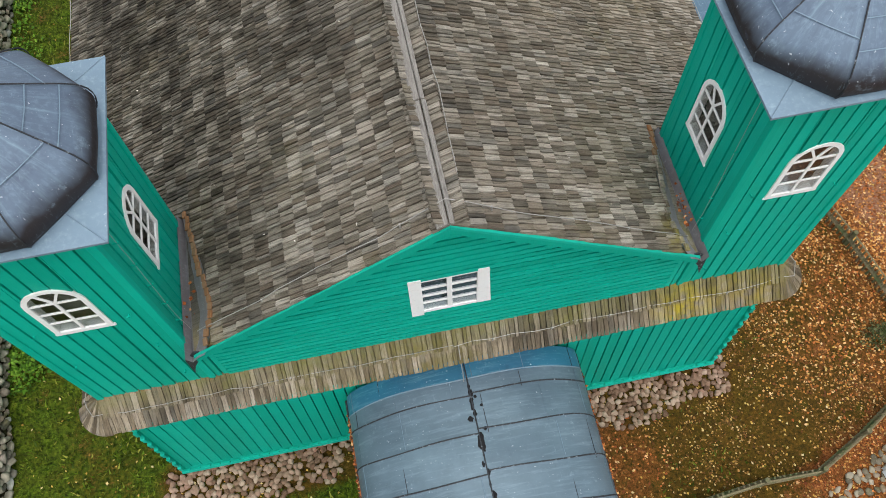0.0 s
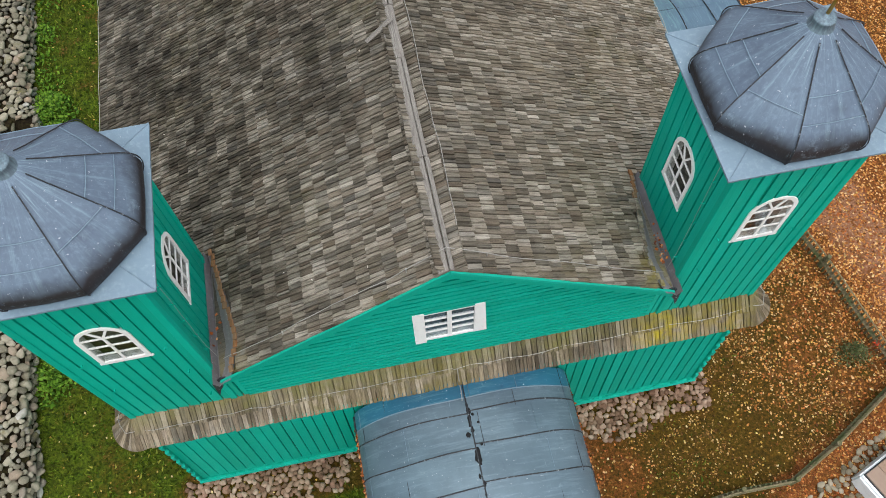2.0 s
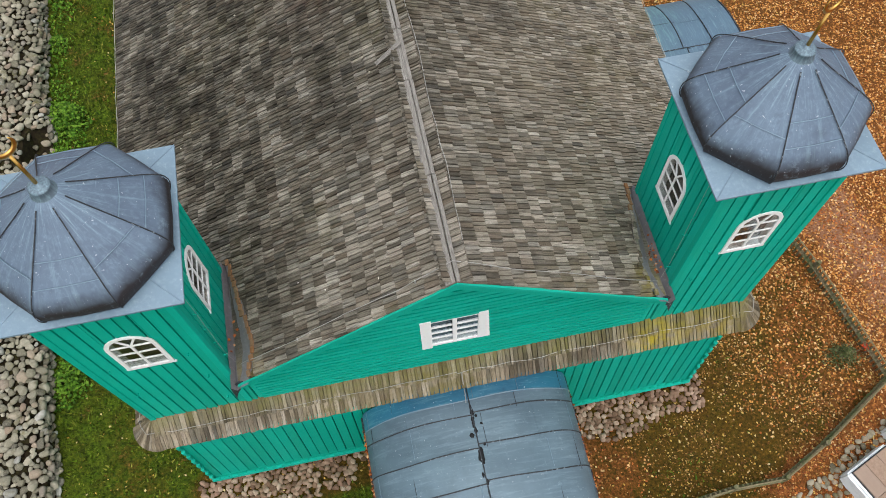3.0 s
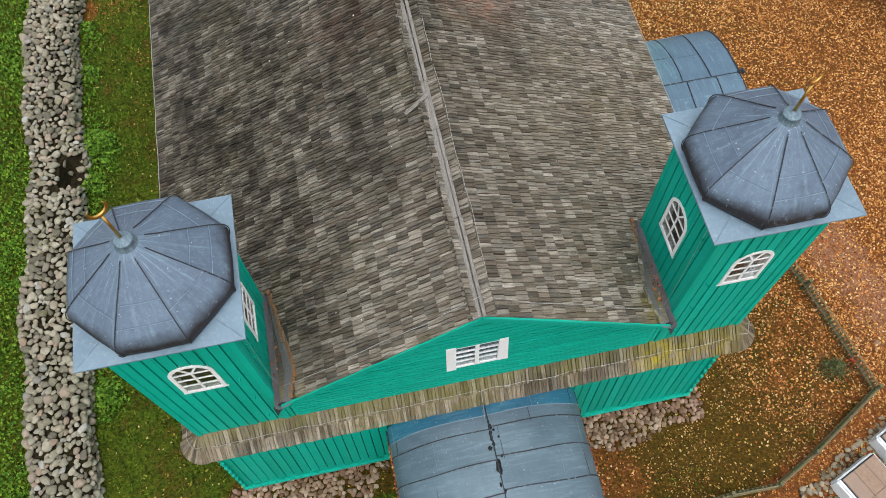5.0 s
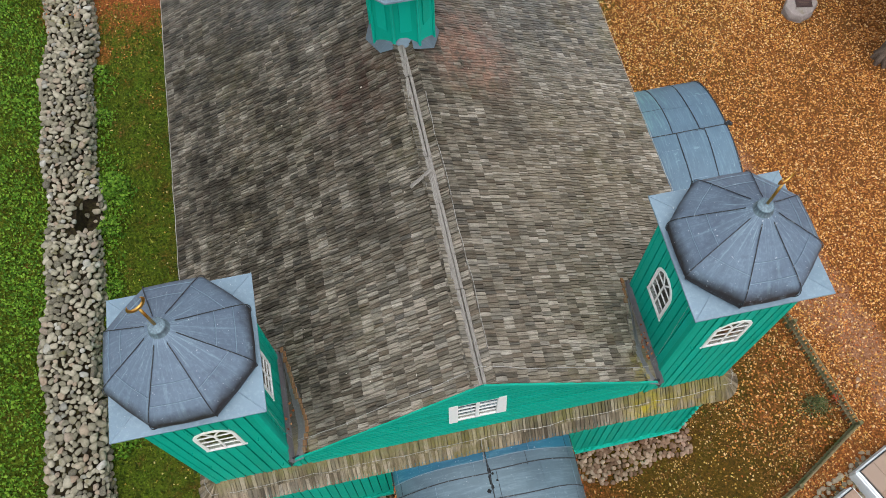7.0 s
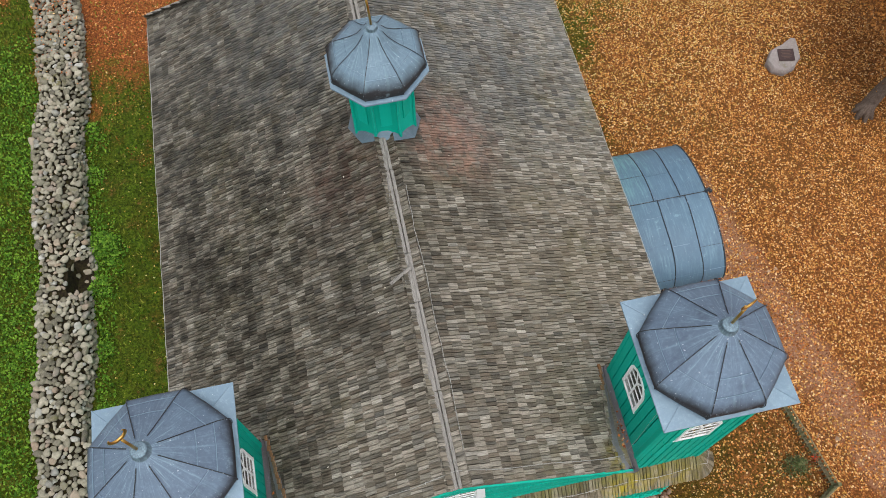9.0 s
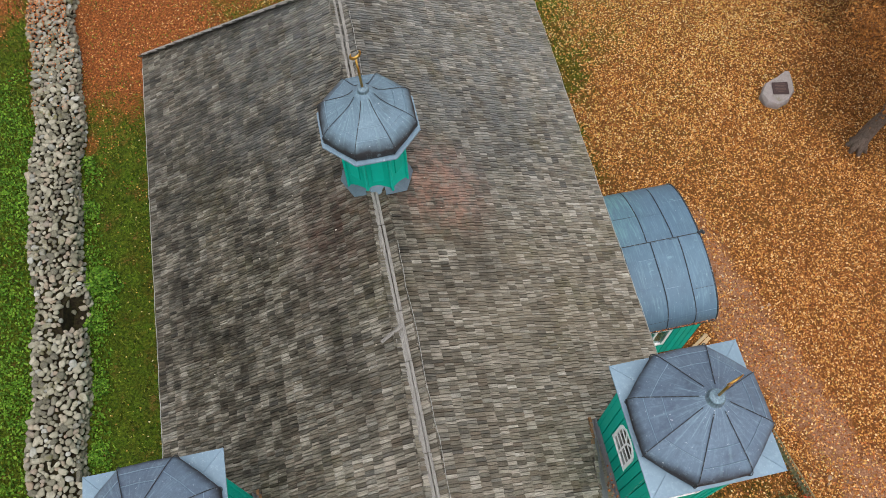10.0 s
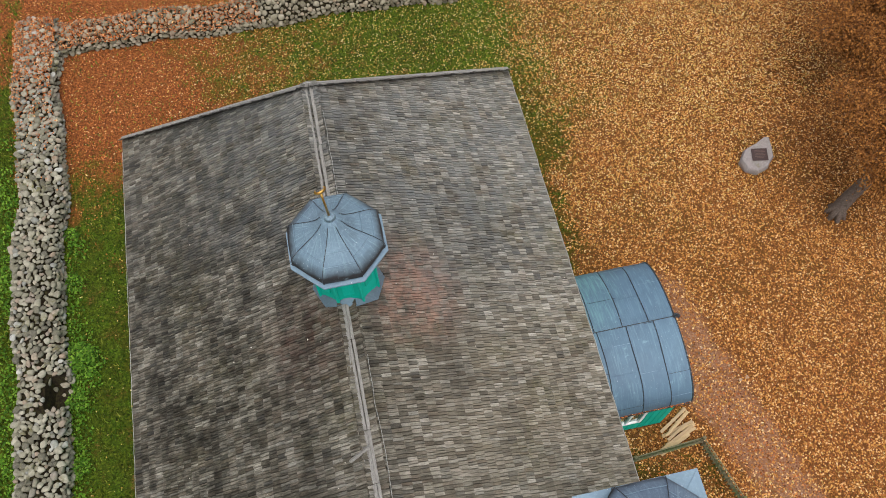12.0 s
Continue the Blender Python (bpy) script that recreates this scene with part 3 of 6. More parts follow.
# drip ledge along the foot, in lengths with toothed top
for x0, x1 in ((-WALL_X - 0.04, -1.45), (1.75, WALL_X + 0.04)):
    bm = prism([(0.03, FOOT_Z - 0.03), (-0.07, FOOT_Z - 0.05), (-0.075, FOOT_Z - 0.005), (-0.03, FOOT_Z + 0.06), (0.03, FOOT_Z + 0.06)], "x", x0, x1)
    part("drip_ledge", bm, GREEN_TRIM, lower_wall, "pale green drip board at the wall foot")
    x = x0 + 0.05
    while x < x1 - 0.1:
        part("drip_block", box(x, x + 0.12, -0.062, -0.02, FOOT_Z + 0.03, FOOT_Z + 0.085, 0.008), GREEN, lower_wall)
        x += 0.178
# horizontal planks of the side walls, whose ends show at the corners
for s in (-1, 1):
    z, k = FOOT_Z, 0
    while z < 4.55:
        t0 = (z - FOOT_Z) / (SKIRT_Z - FOOT_Z)
        xw = WALL_X + (WALL_TOP_X - WALL_X) * t0
        end = -0.03 - (0.035 if k % 2 else 0.0)
        bm = box(min(s * (xw - 0.04), s * (xw + 0.03)), max(s * (xw - 0.04), s * (xw + 0.03)), end, REAR_Y - 0.35, z, z + 0.168, 0.006)
        part("side_plank", bm, GREEN_TRIM if k % 2 else GREEN, lower_wall)
        z += 0.178
        k += 1
# foundation
fnd = bmesh.new()
for (x0, x1, y0, y1) in ((-4.9, 4.9, 0.02, 0.3), (-4.9, -4.6, 0.3, 12.9), (4.6, 4.9, 0.3, 12.9)):
    add_box(fnd, x0, x1, y0, y1, -0.9, FOOT_Z - 0.03)
part("foundation", fnd, COBBLE, mosque, "low pinkish stone foundation")


def arch_points(cx, z_sill, half, z_spring, rise, n=10):
    return [(cx + half * math.cos(math.pi * k / n), z_spring + rise * math.sin(math.pi * k / n)) for k in range(n + 1)]


class Face:
    """A vertical wall plane: u runs along it, d outwards."""

    def __init__(self, origin, along, out):
        self.o, self.a, self.n = Vector(origin), Vector(along), Vector(out)

    def p(self, u, z, d=0.0):
        q = self.o + self.a * u + self.n * d
        return (q.x, q.y, z)


def face_prism(f, outline, d0, d1):
    bm = bmesh.new()
    lo = [bm.verts.new(f.p(u, z, d0)) for u, z in outline]
    hi = [bm.verts.new(f.p(u, z, d1)) for u, z in outline]
    bm.faces.new(hi)
    bm.faces.new(lo[::-1])
    for i in range(len(outline)):
        j = (i + 1) % len(outline)
        bm.faces.new((lo[i], lo[j], hi[j], hi[i]))
    bmesh.ops.recalc_face_normals(bm, faces=bm.faces[:])
    return bm


def face_ring(f, outer, inner, d0, d1):
    """A casing between two open or closed outlines with the same number of points."""
    bm = bmesh.new()
    n = len(outer)
    vs = [[bm.verts.new(f.p(u, z, d)) for u, z in line] for line in (outer, inner) for d in (d0, d1)]
    for i in range(n):
        j = (i + 1) % n
        bm.faces.new((vs[1][i], vs[1][j], vs[3][j], vs[3][i]))
        bm.faces.new((vs[0][i], vs[1][i], vs[1][j], vs[0][j]))
        bm.faces.new((vs[2][i], vs[2][j], vs[3][j], vs[3][i]))
        bm.faces.new((vs[0][i], vs[0][j], vs[2][j], vs[2][i]))
    bmesh.ops.recalc_face_normals(bm, faces=bm.faces[:])
    return bm


def arched_window(f, cu, z0, half, zs, rise):
    """White casing, glazing bars with a fan light, panes of glass."""
    w = empty("window")
    w.parent = mosque
    tagged(w, "white arched window with glazing bars and fan light")
    outer = [(cu - half, z0), (cu + half, z0)] + arch_points(cu, z0, half, zs, rise)
    k = 0.055
    inner = [(cu - half + k, z0 + k * 0.8), (cu + half - k, z0 + k * 0.8)] + arch_points(cu, z0, half - k, zs, rise - k)
    part("casing", face_ring(f, outer, inner, 0.030, 0.048), WHITE, w)
    h2 = half - 0.026
    back = [(cu - h2, z0 + 0.022), (cu + h2, z0 + 0.022)] + arch_points(cu, z0, h2, zs, rise - 0.026)
    part("reveal", face_ring(f, back, inner, -0.06, 0.030), WHITE, w)
    part("sill", face_prism(f, [(cu - half - 0.015, z0 - 0.03), (cu + half + 0.015, z0 - 0.03), (cu + half + 0.015, z0 + 0.012), (cu - half - 0.015, z0 + 0.005)], -0.01, 0.045), WHITE, w)
    b = 0.016
    part("mullion", face_prism(f, [(cu - b, z0 + 0.04), (cu + b, z0 + 0.04), (cu + b, zs + 0.02), (cu - b, zs + 0.02)], 0.024, 0.044), WHITE, w)
    hgt = zs - z0 - 0.05
    for i in range(1, 4):
        z = z0 + 0.05 + hgt * i / 3
        part("transom", face_prism(f, [(cu - half + 0.05, z - b), (cu + half - 0.05, z - b), (cu + half - 0.05, z + b), (cu - half + 0.05, z + b)], 0.024, 0.042), WHITE, w)
    for ang in (62, 118):
        a = radians(ang)
        du, dz = math.cos(a) * (half - 0.04), math.sin(a) * (rise - 0.04)
        ln = math.hypot(du, dz)
        pu, pz = -dz / ln * b * 0.85, du / ln * b * 0.85
        part("fan_bar", face_prism(f, [(cu + pu, zs + pz), (cu - pu, zs - pz), (cu + du - pu, zs + dz - pz), (cu + du + pu, zs + dz + pz)], 0.024, 0.043), WHITE, w)
    # glass: three rows of two panes and the fan light
    for i in range(3):
        za, zb = z0 + 0.05 + hgt * i / 3 + b, z0 + 0.05 + hgt * (i + 1) / 3 - b
        for ua, ub in ((cu - half + k, cu - b), (cu + b, cu + half - k)):
            pane = part("pane", face_prism(f, [(ua, za), (ub, za), (ub, zb), (ua, zb)], 0.031, 0.035), GLASS, w)
            pane.visible_shadow = False
    pane = part("pane", face_prism(f, arch_points(cu, z0, half - k, zs + b, rise - k - b), 0.031, 0.035), GLASS, w)
    pane.visible_shadow = False


def boarded_face(f, u0, u1, zb, zt, wall, hole=None, width=0.165):
    """Vertical boards over a wall face, cut round the window; zb may be a function of u."""
    n = max(1, round((u1 - u0) / width))
    for i in range(n):
        a, b = u0 + (u1 - u0) * i / n, u0 + (u1 - u0) * (i + 1) / n - 0.019
        d = rng.uniform(0.022, 0.034)
        za, zc = (zb(a), zb(b)) if callable(zb) else (zb, zb)
        spans = [([(a, za), (b, zc)], [(b, zt), (a, zt)])]
        if hole:
            cu, z0, half, zs, rise = hole
            if b > cu - half + 0.03 and a < cu + half - 0.03:
                def arch(u):
                    q = min(1, abs(u - cu) / half)
                    return zs + rise * math.sqrt(max(0, 1 - q * q)) - 0.03
                spans = [([(a, za), (b, zc)], [(b, z0 + 0.02), (a, z0 + 0.02)])]
                left, right = cu - half + 0.02, cu + half - 0.02
                mids = [q for q in (left, right) if a < q < b]
                cuts = [a] + mids + [b]
                for p, q in zip(cuts, cuts[1:]):
                    if q <= left or p >= right:
                        spans.append(([(p, z0 + 0.02), (q, z0 + 0.02)], [(q, zt), (p, zt)]))
                    else:
                        spans.append(([(p, arch(p)), (q, arch(q))], [(q, zt), (p, zt)]))
        for lo, hi in spans:
            bm = bmesh.new()
            line = lo + hi
            base = [bm.verts.new(f.p(u, z, 0)) for u, z in line]
            face = [bm.verts.new(f.p(u, z, d + (0.006 if k in (0, 3) else 0))) for k, (u, z) in enumerate(line)]
            bm.faces.new(face)
            for k in range(4):
                bm.faces.new((base[k], base[(k + 1) % 4], face[(k + 1) % 4], face[k]))
            bmesh.ops.recalc_face_normals(bm, faces=bm.faces[:])
            part("board", bm, GREEN, wall)


def wall_with_hole(f, u0, u1, z0, z1, hole, thick):
    """A wall sheet with an arched opening through it."""
    bm = bmesh.new()
    cu, zh, half, zs, rise = hole
    arch = arch_points(cu, zh, half, zs, rise)[::-1]          # from left to right
    outline = [(cu - half, zh)] + arch + [(cu + half, zh)]
    quads = [[(u0, z0), (u1, z0), (u1, zh), (u0, zh)], [(u0, zh), (cu - half, zh), (cu - half, z1), (u0, z1)], [(cu + half, zh), (u1, zh), (u1, z1), (cu + half, z1)]]
    for (a, b) in zip(arch, arch[1:]):
        quads.append([a, b, (b[0], z1), (a[0], z1)])
    for d in (0, -thick):
        for q in quads:
            bm.faces.new([bm.verts.new(f.p(u, z, d)) for u, z in q])
    n = len(outline)
    for i in range(n):
        a, b = outline[i], outline[(i + 1) % n]
        bm.faces.new([bm.verts.new(f.p(*p)) for p in ((*a, 0), (*b, 0), (*b, -thick), (*a, -thick))])
    return bm


# octagonal domes
def dome(cx, cy, base, profile, size, label, sheet_mat):
    """Eight bent sheets, a rib on each joint, cross welts, a neck and a gilded crescent."""
    d = empty("dome")
    d.parent = mosque
    tagged(d, label)
    k8 = 1 / math.cos(math.pi / 8)

    def corner(i, r, z):
        a = math.pi / 8 + i * math.pi / 4
        return Vector((cx + r * k8 * size * math.cos(a), cy + r * k8 * size * math.sin(a), base + z * size))

    for i in range(8):
        bm = bmesh.new()
        rows = []
        for r, z in profile:
            a, b = corner(i, r, z), corner(i + 1, r, z)
            mid_out = 0.012 * size
            c = (a + b) / 2
            out = Vector((c.x - cx, c.y - cy, 0))
            if out.length > 1e-4:
                c += out.normalized() * mid_out
            rows.append([bm.verts.new(p) for p in (a, a.lerp(c, 0.5), c, c.lerp(b, 0.5), b)])
        for p, q in zip(rows, rows[1:]):
            for k in range(4):
                bm.faces.new((p[k], p[k + 1], q[k + 1], q[k]))
        bmesh.ops.remove_doubles(bm, verts=bm.verts[:], dist=1e-4)
        bmesh.ops.recalc_face_normals(bm, faces=bm.faces[:])
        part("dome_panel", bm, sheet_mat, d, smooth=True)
        part("rib", tube([corner(i, r + 0.012, z + 0.014) for r, z in profile[:-2]], 0.0075 * size, 5), SEAM, d)
        # welts across the sheet
        for t in ((7.6, 9.3) if i % 2 else (8.4,)):
            j, fr = int(t), t - int(t)
            r = profile[j][0] * (1 - fr) + profile[j + 1][0] * fr
            z = profile[j][1] * (1 - fr) + profile[j + 1][1] * fr
            a, b = corner(i, r + 0.012, z + 0.008), corner(i + 1, r + 0.012, z + 0.008)
            part("welt", tube([a, (a + b) / 2 + (a + b - Vector((2 * cx, 2 * cy, 2 * a.z))).normalized() * 0.012 * size, b], 0.006 * size, 4), ZINC_PALE, d)
    r, z = profile[-3]
    neck = bmesh.new()
    ringz = ((0.188, -0.012), (0.150, 0.022), (0.124, 0.065), (0.112, 0.120), (0.116, 0.130), (0.112, 0.150), (0.085, 0.157), (0.035, 0.160), (0.022, 0.19))
    rings = [[neck.verts.new((cx + q * size * math.cos(k * math.pi / 8), cy + q * size * math.sin(k * math.pi / 8), base + (z + h) * size)) for k in range(16)] for q, h in ringz]
    for a, b in zip(rings, rings[1:]):
        for k in range(16):
            neck.faces.new((a[k], a[(k + 1) % 16], b[(k + 1) % 16], b[k]))
    neck.faces.new(rings[-1])
    part("neck", neck, NECK, d, "greenish weathered neck of the dome", smooth=True)
    return d, base + (z + 0.1) * size


PROFILE = ((0.930, 0.0), (0.958, 0.06), (0.972, 0.13), (0.972, 0.195), (0.958, 0.258), (0.930, 0.315), (0.888, 0.368), (0.836, 0.418), (0.765, 0.478), (0.63, 0.582), (0.47, 0.705), (0.31, 0.825), (0.185, 0.930), (0.105, 0.985), (0.0, 0.995))


def crescent(at, height, r, yaw, lean, parent):
    """A gilded rod with a crescent, horns upwards."""
    x, y, z = at
    tip = Vector((x + lean[0] * height, y + lean[1] * height, z + height))
    part("finial_rod", tube([at, tuple((Vector(at) + tip) / 2), tuple(tip)], 0.022, 8, 0.8), GOLD, parent, "gilded rod", smooth=True)
    bm = bmesh.new()
    cosy, siny = math.cos(yaw), math.sin(yaw)
    rings = []
    for k in range(17):
        a = radians(-90 - 125 + 250 * k / 16)
        thick = 0.006 + 0.030 * math.sin(math.pi * k / 16)
        c = (r * math.cos(a), r + r * math.sin(a))
        ring = []
        for q in range(6):
            b = 2 * math.pi * q / 6
            rr, dd = thick * math.cos(b), thick * 0.55 * math.sin(b)
            u, h = c[0] + rr * math.cos(a), c[1] + rr * math.sin(a)
            ring.append(bm.verts.new((tip.x + u * cosy - dd * siny, tip.y + u * siny + dd * cosy, tip.z + h)))
        rings.append(ring)
    for a, b in zip(rings, rings[1:]):
        for q in range(6):
            bm.faces.new((a[q], a[(q + 1) % 6], b[(q + 1) % 6], b[q]))
    bm.faces.new(rings[0][::-1])
    bm.faces.new(rings[-1])
    bmesh.ops.recalc_face_normals(bm, faces=bm.faces[:])
    part("crescent", bm, GOLD, parent, "gilded crescent", smooth=True)


# towers
WIN_F = (3.93, 6.95, 0.30, 7.66, 0.30)      # centre, sill, half width, spring, rise
WIN_S = (0.90, 6.88, 0.30, 7.60, 0.30)
for s in (-1, 1):
    tower = empty("tower_wall")
    tower.parent = mosque
    tagged(tower, "square green boarded tower")
    ff = Face((0, TY0, 0), (s, 0, 0), (0, -1, 0))              # front
    fi = Face((s * TX0, 0, 0), (0, 1, 0), (-s, 0, 0))          # towards the roof
    fo = Face((s * TX1, 0, 0), (0, 1, 0), (s, 0, 0))           # outer side
    fb = Face((0, TY1, 0), (s, 0, 0), (0, 1, 0))               # rear
    part("wall_sheet", wall_with_hole(ff, TX0, TX1, 4.2, TOWER_Z, WIN_F, 0.05), GREEN_GAP_SHADE, tower)
    part("wall_sheet", wall_with_hole(fi, TY0 + 0.06, TY1 - 0.06, 4.2, TOWER_Z, WIN_S, 0.05), GREEN_GAP_SHADE, tower)
    part("wall_sheet", wall_with_hole(fo, TY0 + 0.06, TY1 - 0.06, 4.2, TOWER_Z, WIN_S, 0.05), GREEN_GAP_SHADE, tower)
    part("wall_sheet", wall_with_hole(fb, TX0, TX1, 4.2, TOWER_Z, WIN_F, 0.05), GREEN_GAP_SHADE, tower)
    boarded_face(ff, TX0, TX1, 4.68, TOWER_Z - 0.01, tower, WIN_F)
    boarded_face(fi, TY0 + 0.02, TY1 - 0.02, lambda u: 5.85, TOWER_Z - 0.01, tower, WIN_S)
    boarded_face(fo, TY0 + 0.02, TY1 - 0.02, 4.68, TOWER_Z - 0.01, tower, WIN_S)
    boarded_face(fb, TX0, TX1, 4.68, TOWER_Z - 0.01, tower, WIN_F)
    # added box inside the tower; its grey lifts the tone of the panes
    part("inner_shaft", box(*sorted((s * (TX0 + 0.25), s * (TX1 - 0.25))), TY0 + 0.25, TY1 - 0.25, 4.3, 8.8), PANE_GREY, tower, "grey box added behind the panes so they look paler")
    for x in (TX0, TX1):
        for y in (TY0, TY1):
            part("corner_board", box(s * x - 0.045, s * x + 0.045, y - 0.045, y + 0.045, 4.6, TOWER_Z - 0.005, 0.008), GREEN, tower)
    for f, w in ((ff, WIN_F), (fi, WIN_S), (fo, WIN_S), (fb, WIN_F)):
        arched_window(f, *w)
    # eave plate: a low pyramid of four sheets, with raised hips
    cx = s * PLATE_X
    plate = empty("eave_plate")
    plate.parent = mosque
    tagged(plate, "pale grey metal eave plate with hip welts")
    zt = 8.955
    crn = [(cx + a * PLATE_R, PLATE_Y + b * PLATE_R) for a, b in ((-1, -1), (1, -1), (1, 1), (-1, 1))]
    inn = [(cx + a * 0.55, PLATE_Y + b * 0.55) for a, b in ((-1, -1), (1, -1), (1, 1), (-1, 1))]
    for k in range(4):
        bm = bmesh.new()
        j = (k + 1) % 4
        q = [(*crn[k], 8.885), (*crn[j], 8.885), (*crn[j], 8.915), (*crn[k], 8.915), (*inn[j], zt), (*inn[k], zt), (*inn[j], 8.87), (*inn[k], 8.87)]
        vs = [bm.verts.new(p) for p in q]
        for f in ((0, 1, 2, 3), (3, 2, 4, 5), (1, 0, 7, 6)):
            bm.faces.new([vs[i] for i in f])
        part("plate_sheet", bm, ZINC_PALE, plate)
        part("hip_welt", tube([(*crn[k], 8.917), (*inn[k], zt + 0.003)], 0.008, 5), ZINC_PALE, plate)
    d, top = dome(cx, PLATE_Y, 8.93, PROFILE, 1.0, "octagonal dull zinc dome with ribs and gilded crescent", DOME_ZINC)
    crescent((cx, PLATE_Y, top), 0.56, 0.11, radians(34 if s < 0 else 18), (-0.05, 0.05) if s < 0 else (0.1, 0.05), d)

# gable wall with horizontal boards
GZ0, GX = SKIRT_Z, 2.98
hole = (-0.36, 5.58, 0.36, 6.49)
f = Face((0, 0.03, 0), (1, 0, 0), (0, -1, 0))


def gable_half(z):
    return max(0.0, (RIDGE_Z - 0.12 - z) / SLOPE)


bm = bmesh.new()
top_z = RIDGE_Z - 0.12
for q in ([(-3.25, GZ0), (3.25, GZ0), (3.25, hole[1]), (-3.25, hole[1])],
          [(-3.25, hole[1]), (hole[0], hole[1]), (hole[0], hole[3]), (-gable_half(hole[3]), hole[3]), (-3.25, roof_z(3.25) - 0.1)],
          [(hole[2], hole[1]), (3.25, hole[1]), (3.25, roof_z(3.25) - 0.1), (gable_half(hole[3]), hole[3]), (hole[2], hole[3])],
          [(-gable_half(hole[3]), hole[3]), (gable_half(hole[3]), hole[3]), (0, top_z)]):
    for d in (0, -0.05):
        bm.faces.new([bm.verts.new(f.p(u, z, d)) for u, z in q])
gable = part("gable_wall", bm, GREEN_GAP_SHADE, mosque, "green gable wall of horizontal boards")
z = GZ0 + 0.02
while z < top_z - 0.12:
    z1 = z + rng.uniform(0.084, 0.090)
    w0, w1 = min(GX, gable_half(z)), min(GX, gable_half(z1))
    d = rng.uniform(0.038, 0.046)
    spans = [(-w0, w0, -w1, w1)]
    if z1 > hole[1] + 0.02 and z < hole[3] - 0.02:
        spans = [(-w0, hole[0] - 0.02, -w1, hole[0] - 0.02), (hole[2] + 0.02, w0, hole[2] + 0.02, w1)]
    for a0, b0, a1, b1 in spans:
        bm = bmesh.new()
        n = 6
        lo = [[bm.verts.new(f.p(a0 + (b0 - a0) * k / n, z + rng.uniform(-0.003, 0.003), dd)) for k in range(n + 1)] for dd in (0.0, d)]
        hi = [[bm.verts.new(f.p(a1 + (b1 - a1) * k / n, z1 - 0.012 * (dd == 0.0), dd)) for k in range(n + 1)] for dd in (0.0, d)]
        for k in range(n):
            bm.faces.new((lo[1][k], lo[1][k + 1], hi[1][k + 1], hi[1][k]))
            bm.faces.new((lo[0][k], lo[0][k + 1], lo[1][k + 1], lo[1][k]))
            bm.faces.new((hi[1][k], hi[1][k + 1], hi[0][k + 1], hi[0][k]))
        part("board", bm, GREEN, gable)
    z += 0.117
for s in (-1, 1):
    # the short upright boards between gable and tower
    fs = Face((0, 0.03, 0), (s, 0, 0), (0, -1, 0))
    boarded_face(fs, GX + 0.005, TX0 - 0.04, GZ0, roof_z(3.0) - 0.14, gable, None, 0.1)
    # bargeboard
    for (w, d0, d1, mat, up) in ((0.14, 0.03, 0.06, GREEN, 0.12), (0.05, 0.19, 0.225, GREEN_TRIM, -0.005), (0.10, 0.185, 0.215, GREEN, 0.06), (0.03, 0.06, 0.19, GREEN, 0.10)):
        line = [(0, RIDGE_Z - up), (s * 3.08, roof_z(3.08) - up), (s * 3.08, roof_z(3.08) - up - w), (0, RIDGE_Z - up - w)]
        part("bargeboard", face_prism(f, line, d0, d1), mat, gable, "pale green bargeboard")
# gable window with white shutter boards at its sides
w = empty("window")
w.parent = mosque
tagged(w, "white louvred gable window with broad side boards")
for u0, u1, z0, z1, d0, d1, nm in ((-0.49, -0.335, 5.50, 6.55, 0.0, 0.05, "side_board"), (0.335, 0.47, 5.56, 6.55, 0.0, 0.05, "side_board"), (-0.335, 0.335, 6.46, 6.53, -0.05, 0.038, "head"), (-0.335, 0.335, 5.545, 5.60, -0.05, 0.040, "sill"), (-0.03, 0.03, 5.60, 6.46, -0.0, 0.036, "mullion")):
    splay = 0.045 if nm == "side_board" and u0 > 0 else 0.0
    part(nm, face_prism(f, [(u0, z0), (u1 + splay, z0), (u1, z1), (u0, z1)], d0, d1), WHITE, w)
for i in range(1, 4):
    z = 5.61 + 0.83 * i / 4
    for u0, u1 in ((-0.335, -0.03), (0.03, 0.335)):
        part("slat", face_prism(f, [(u0, z - 0.020), (u1, z - 0.020), (u1, z + 0.022), (u0, z + 0.022)], 0.0, 0.030), WHITE, w)
for i in range(4):
    za, zb = 5.61 + 0.83 * i / 4, 5.61 + 0.83 * (i + 1) / 4
    for u0, u1 in ((-0.335, -0.03), (0.03, 0.335)):
        part("pane", face_prism(f, [(u0, za), (u1, za), (u1, zb), (u0, zb)], 0.018, 0.023), GLASS, w).visible_shadow = False


# ---- roof ----
def shingle_block(w, ln, t, wedge=0.26):
    """Eight corners and five faces of a cleft shingle lying along v: thick at its lower edge, a wedge across."""
    k = wedge * t
    v = [(-w / 2, -ln, 0.0), (w / 2, -ln, 0.0), (w / 2, 0, 0.0), (-w / 2, 0, 0.0), (-w / 2, -ln, 0.006 + k), (w / 2, -ln, 0.006), (w / 2, 0, t - k), (-w / 2, 0, t)]
    return v, ((4, 5, 6, 7), (3, 2, 1, 0), (7, 6, 2, 3), (5, 1, 2, 6), (4, 7, 3, 0))


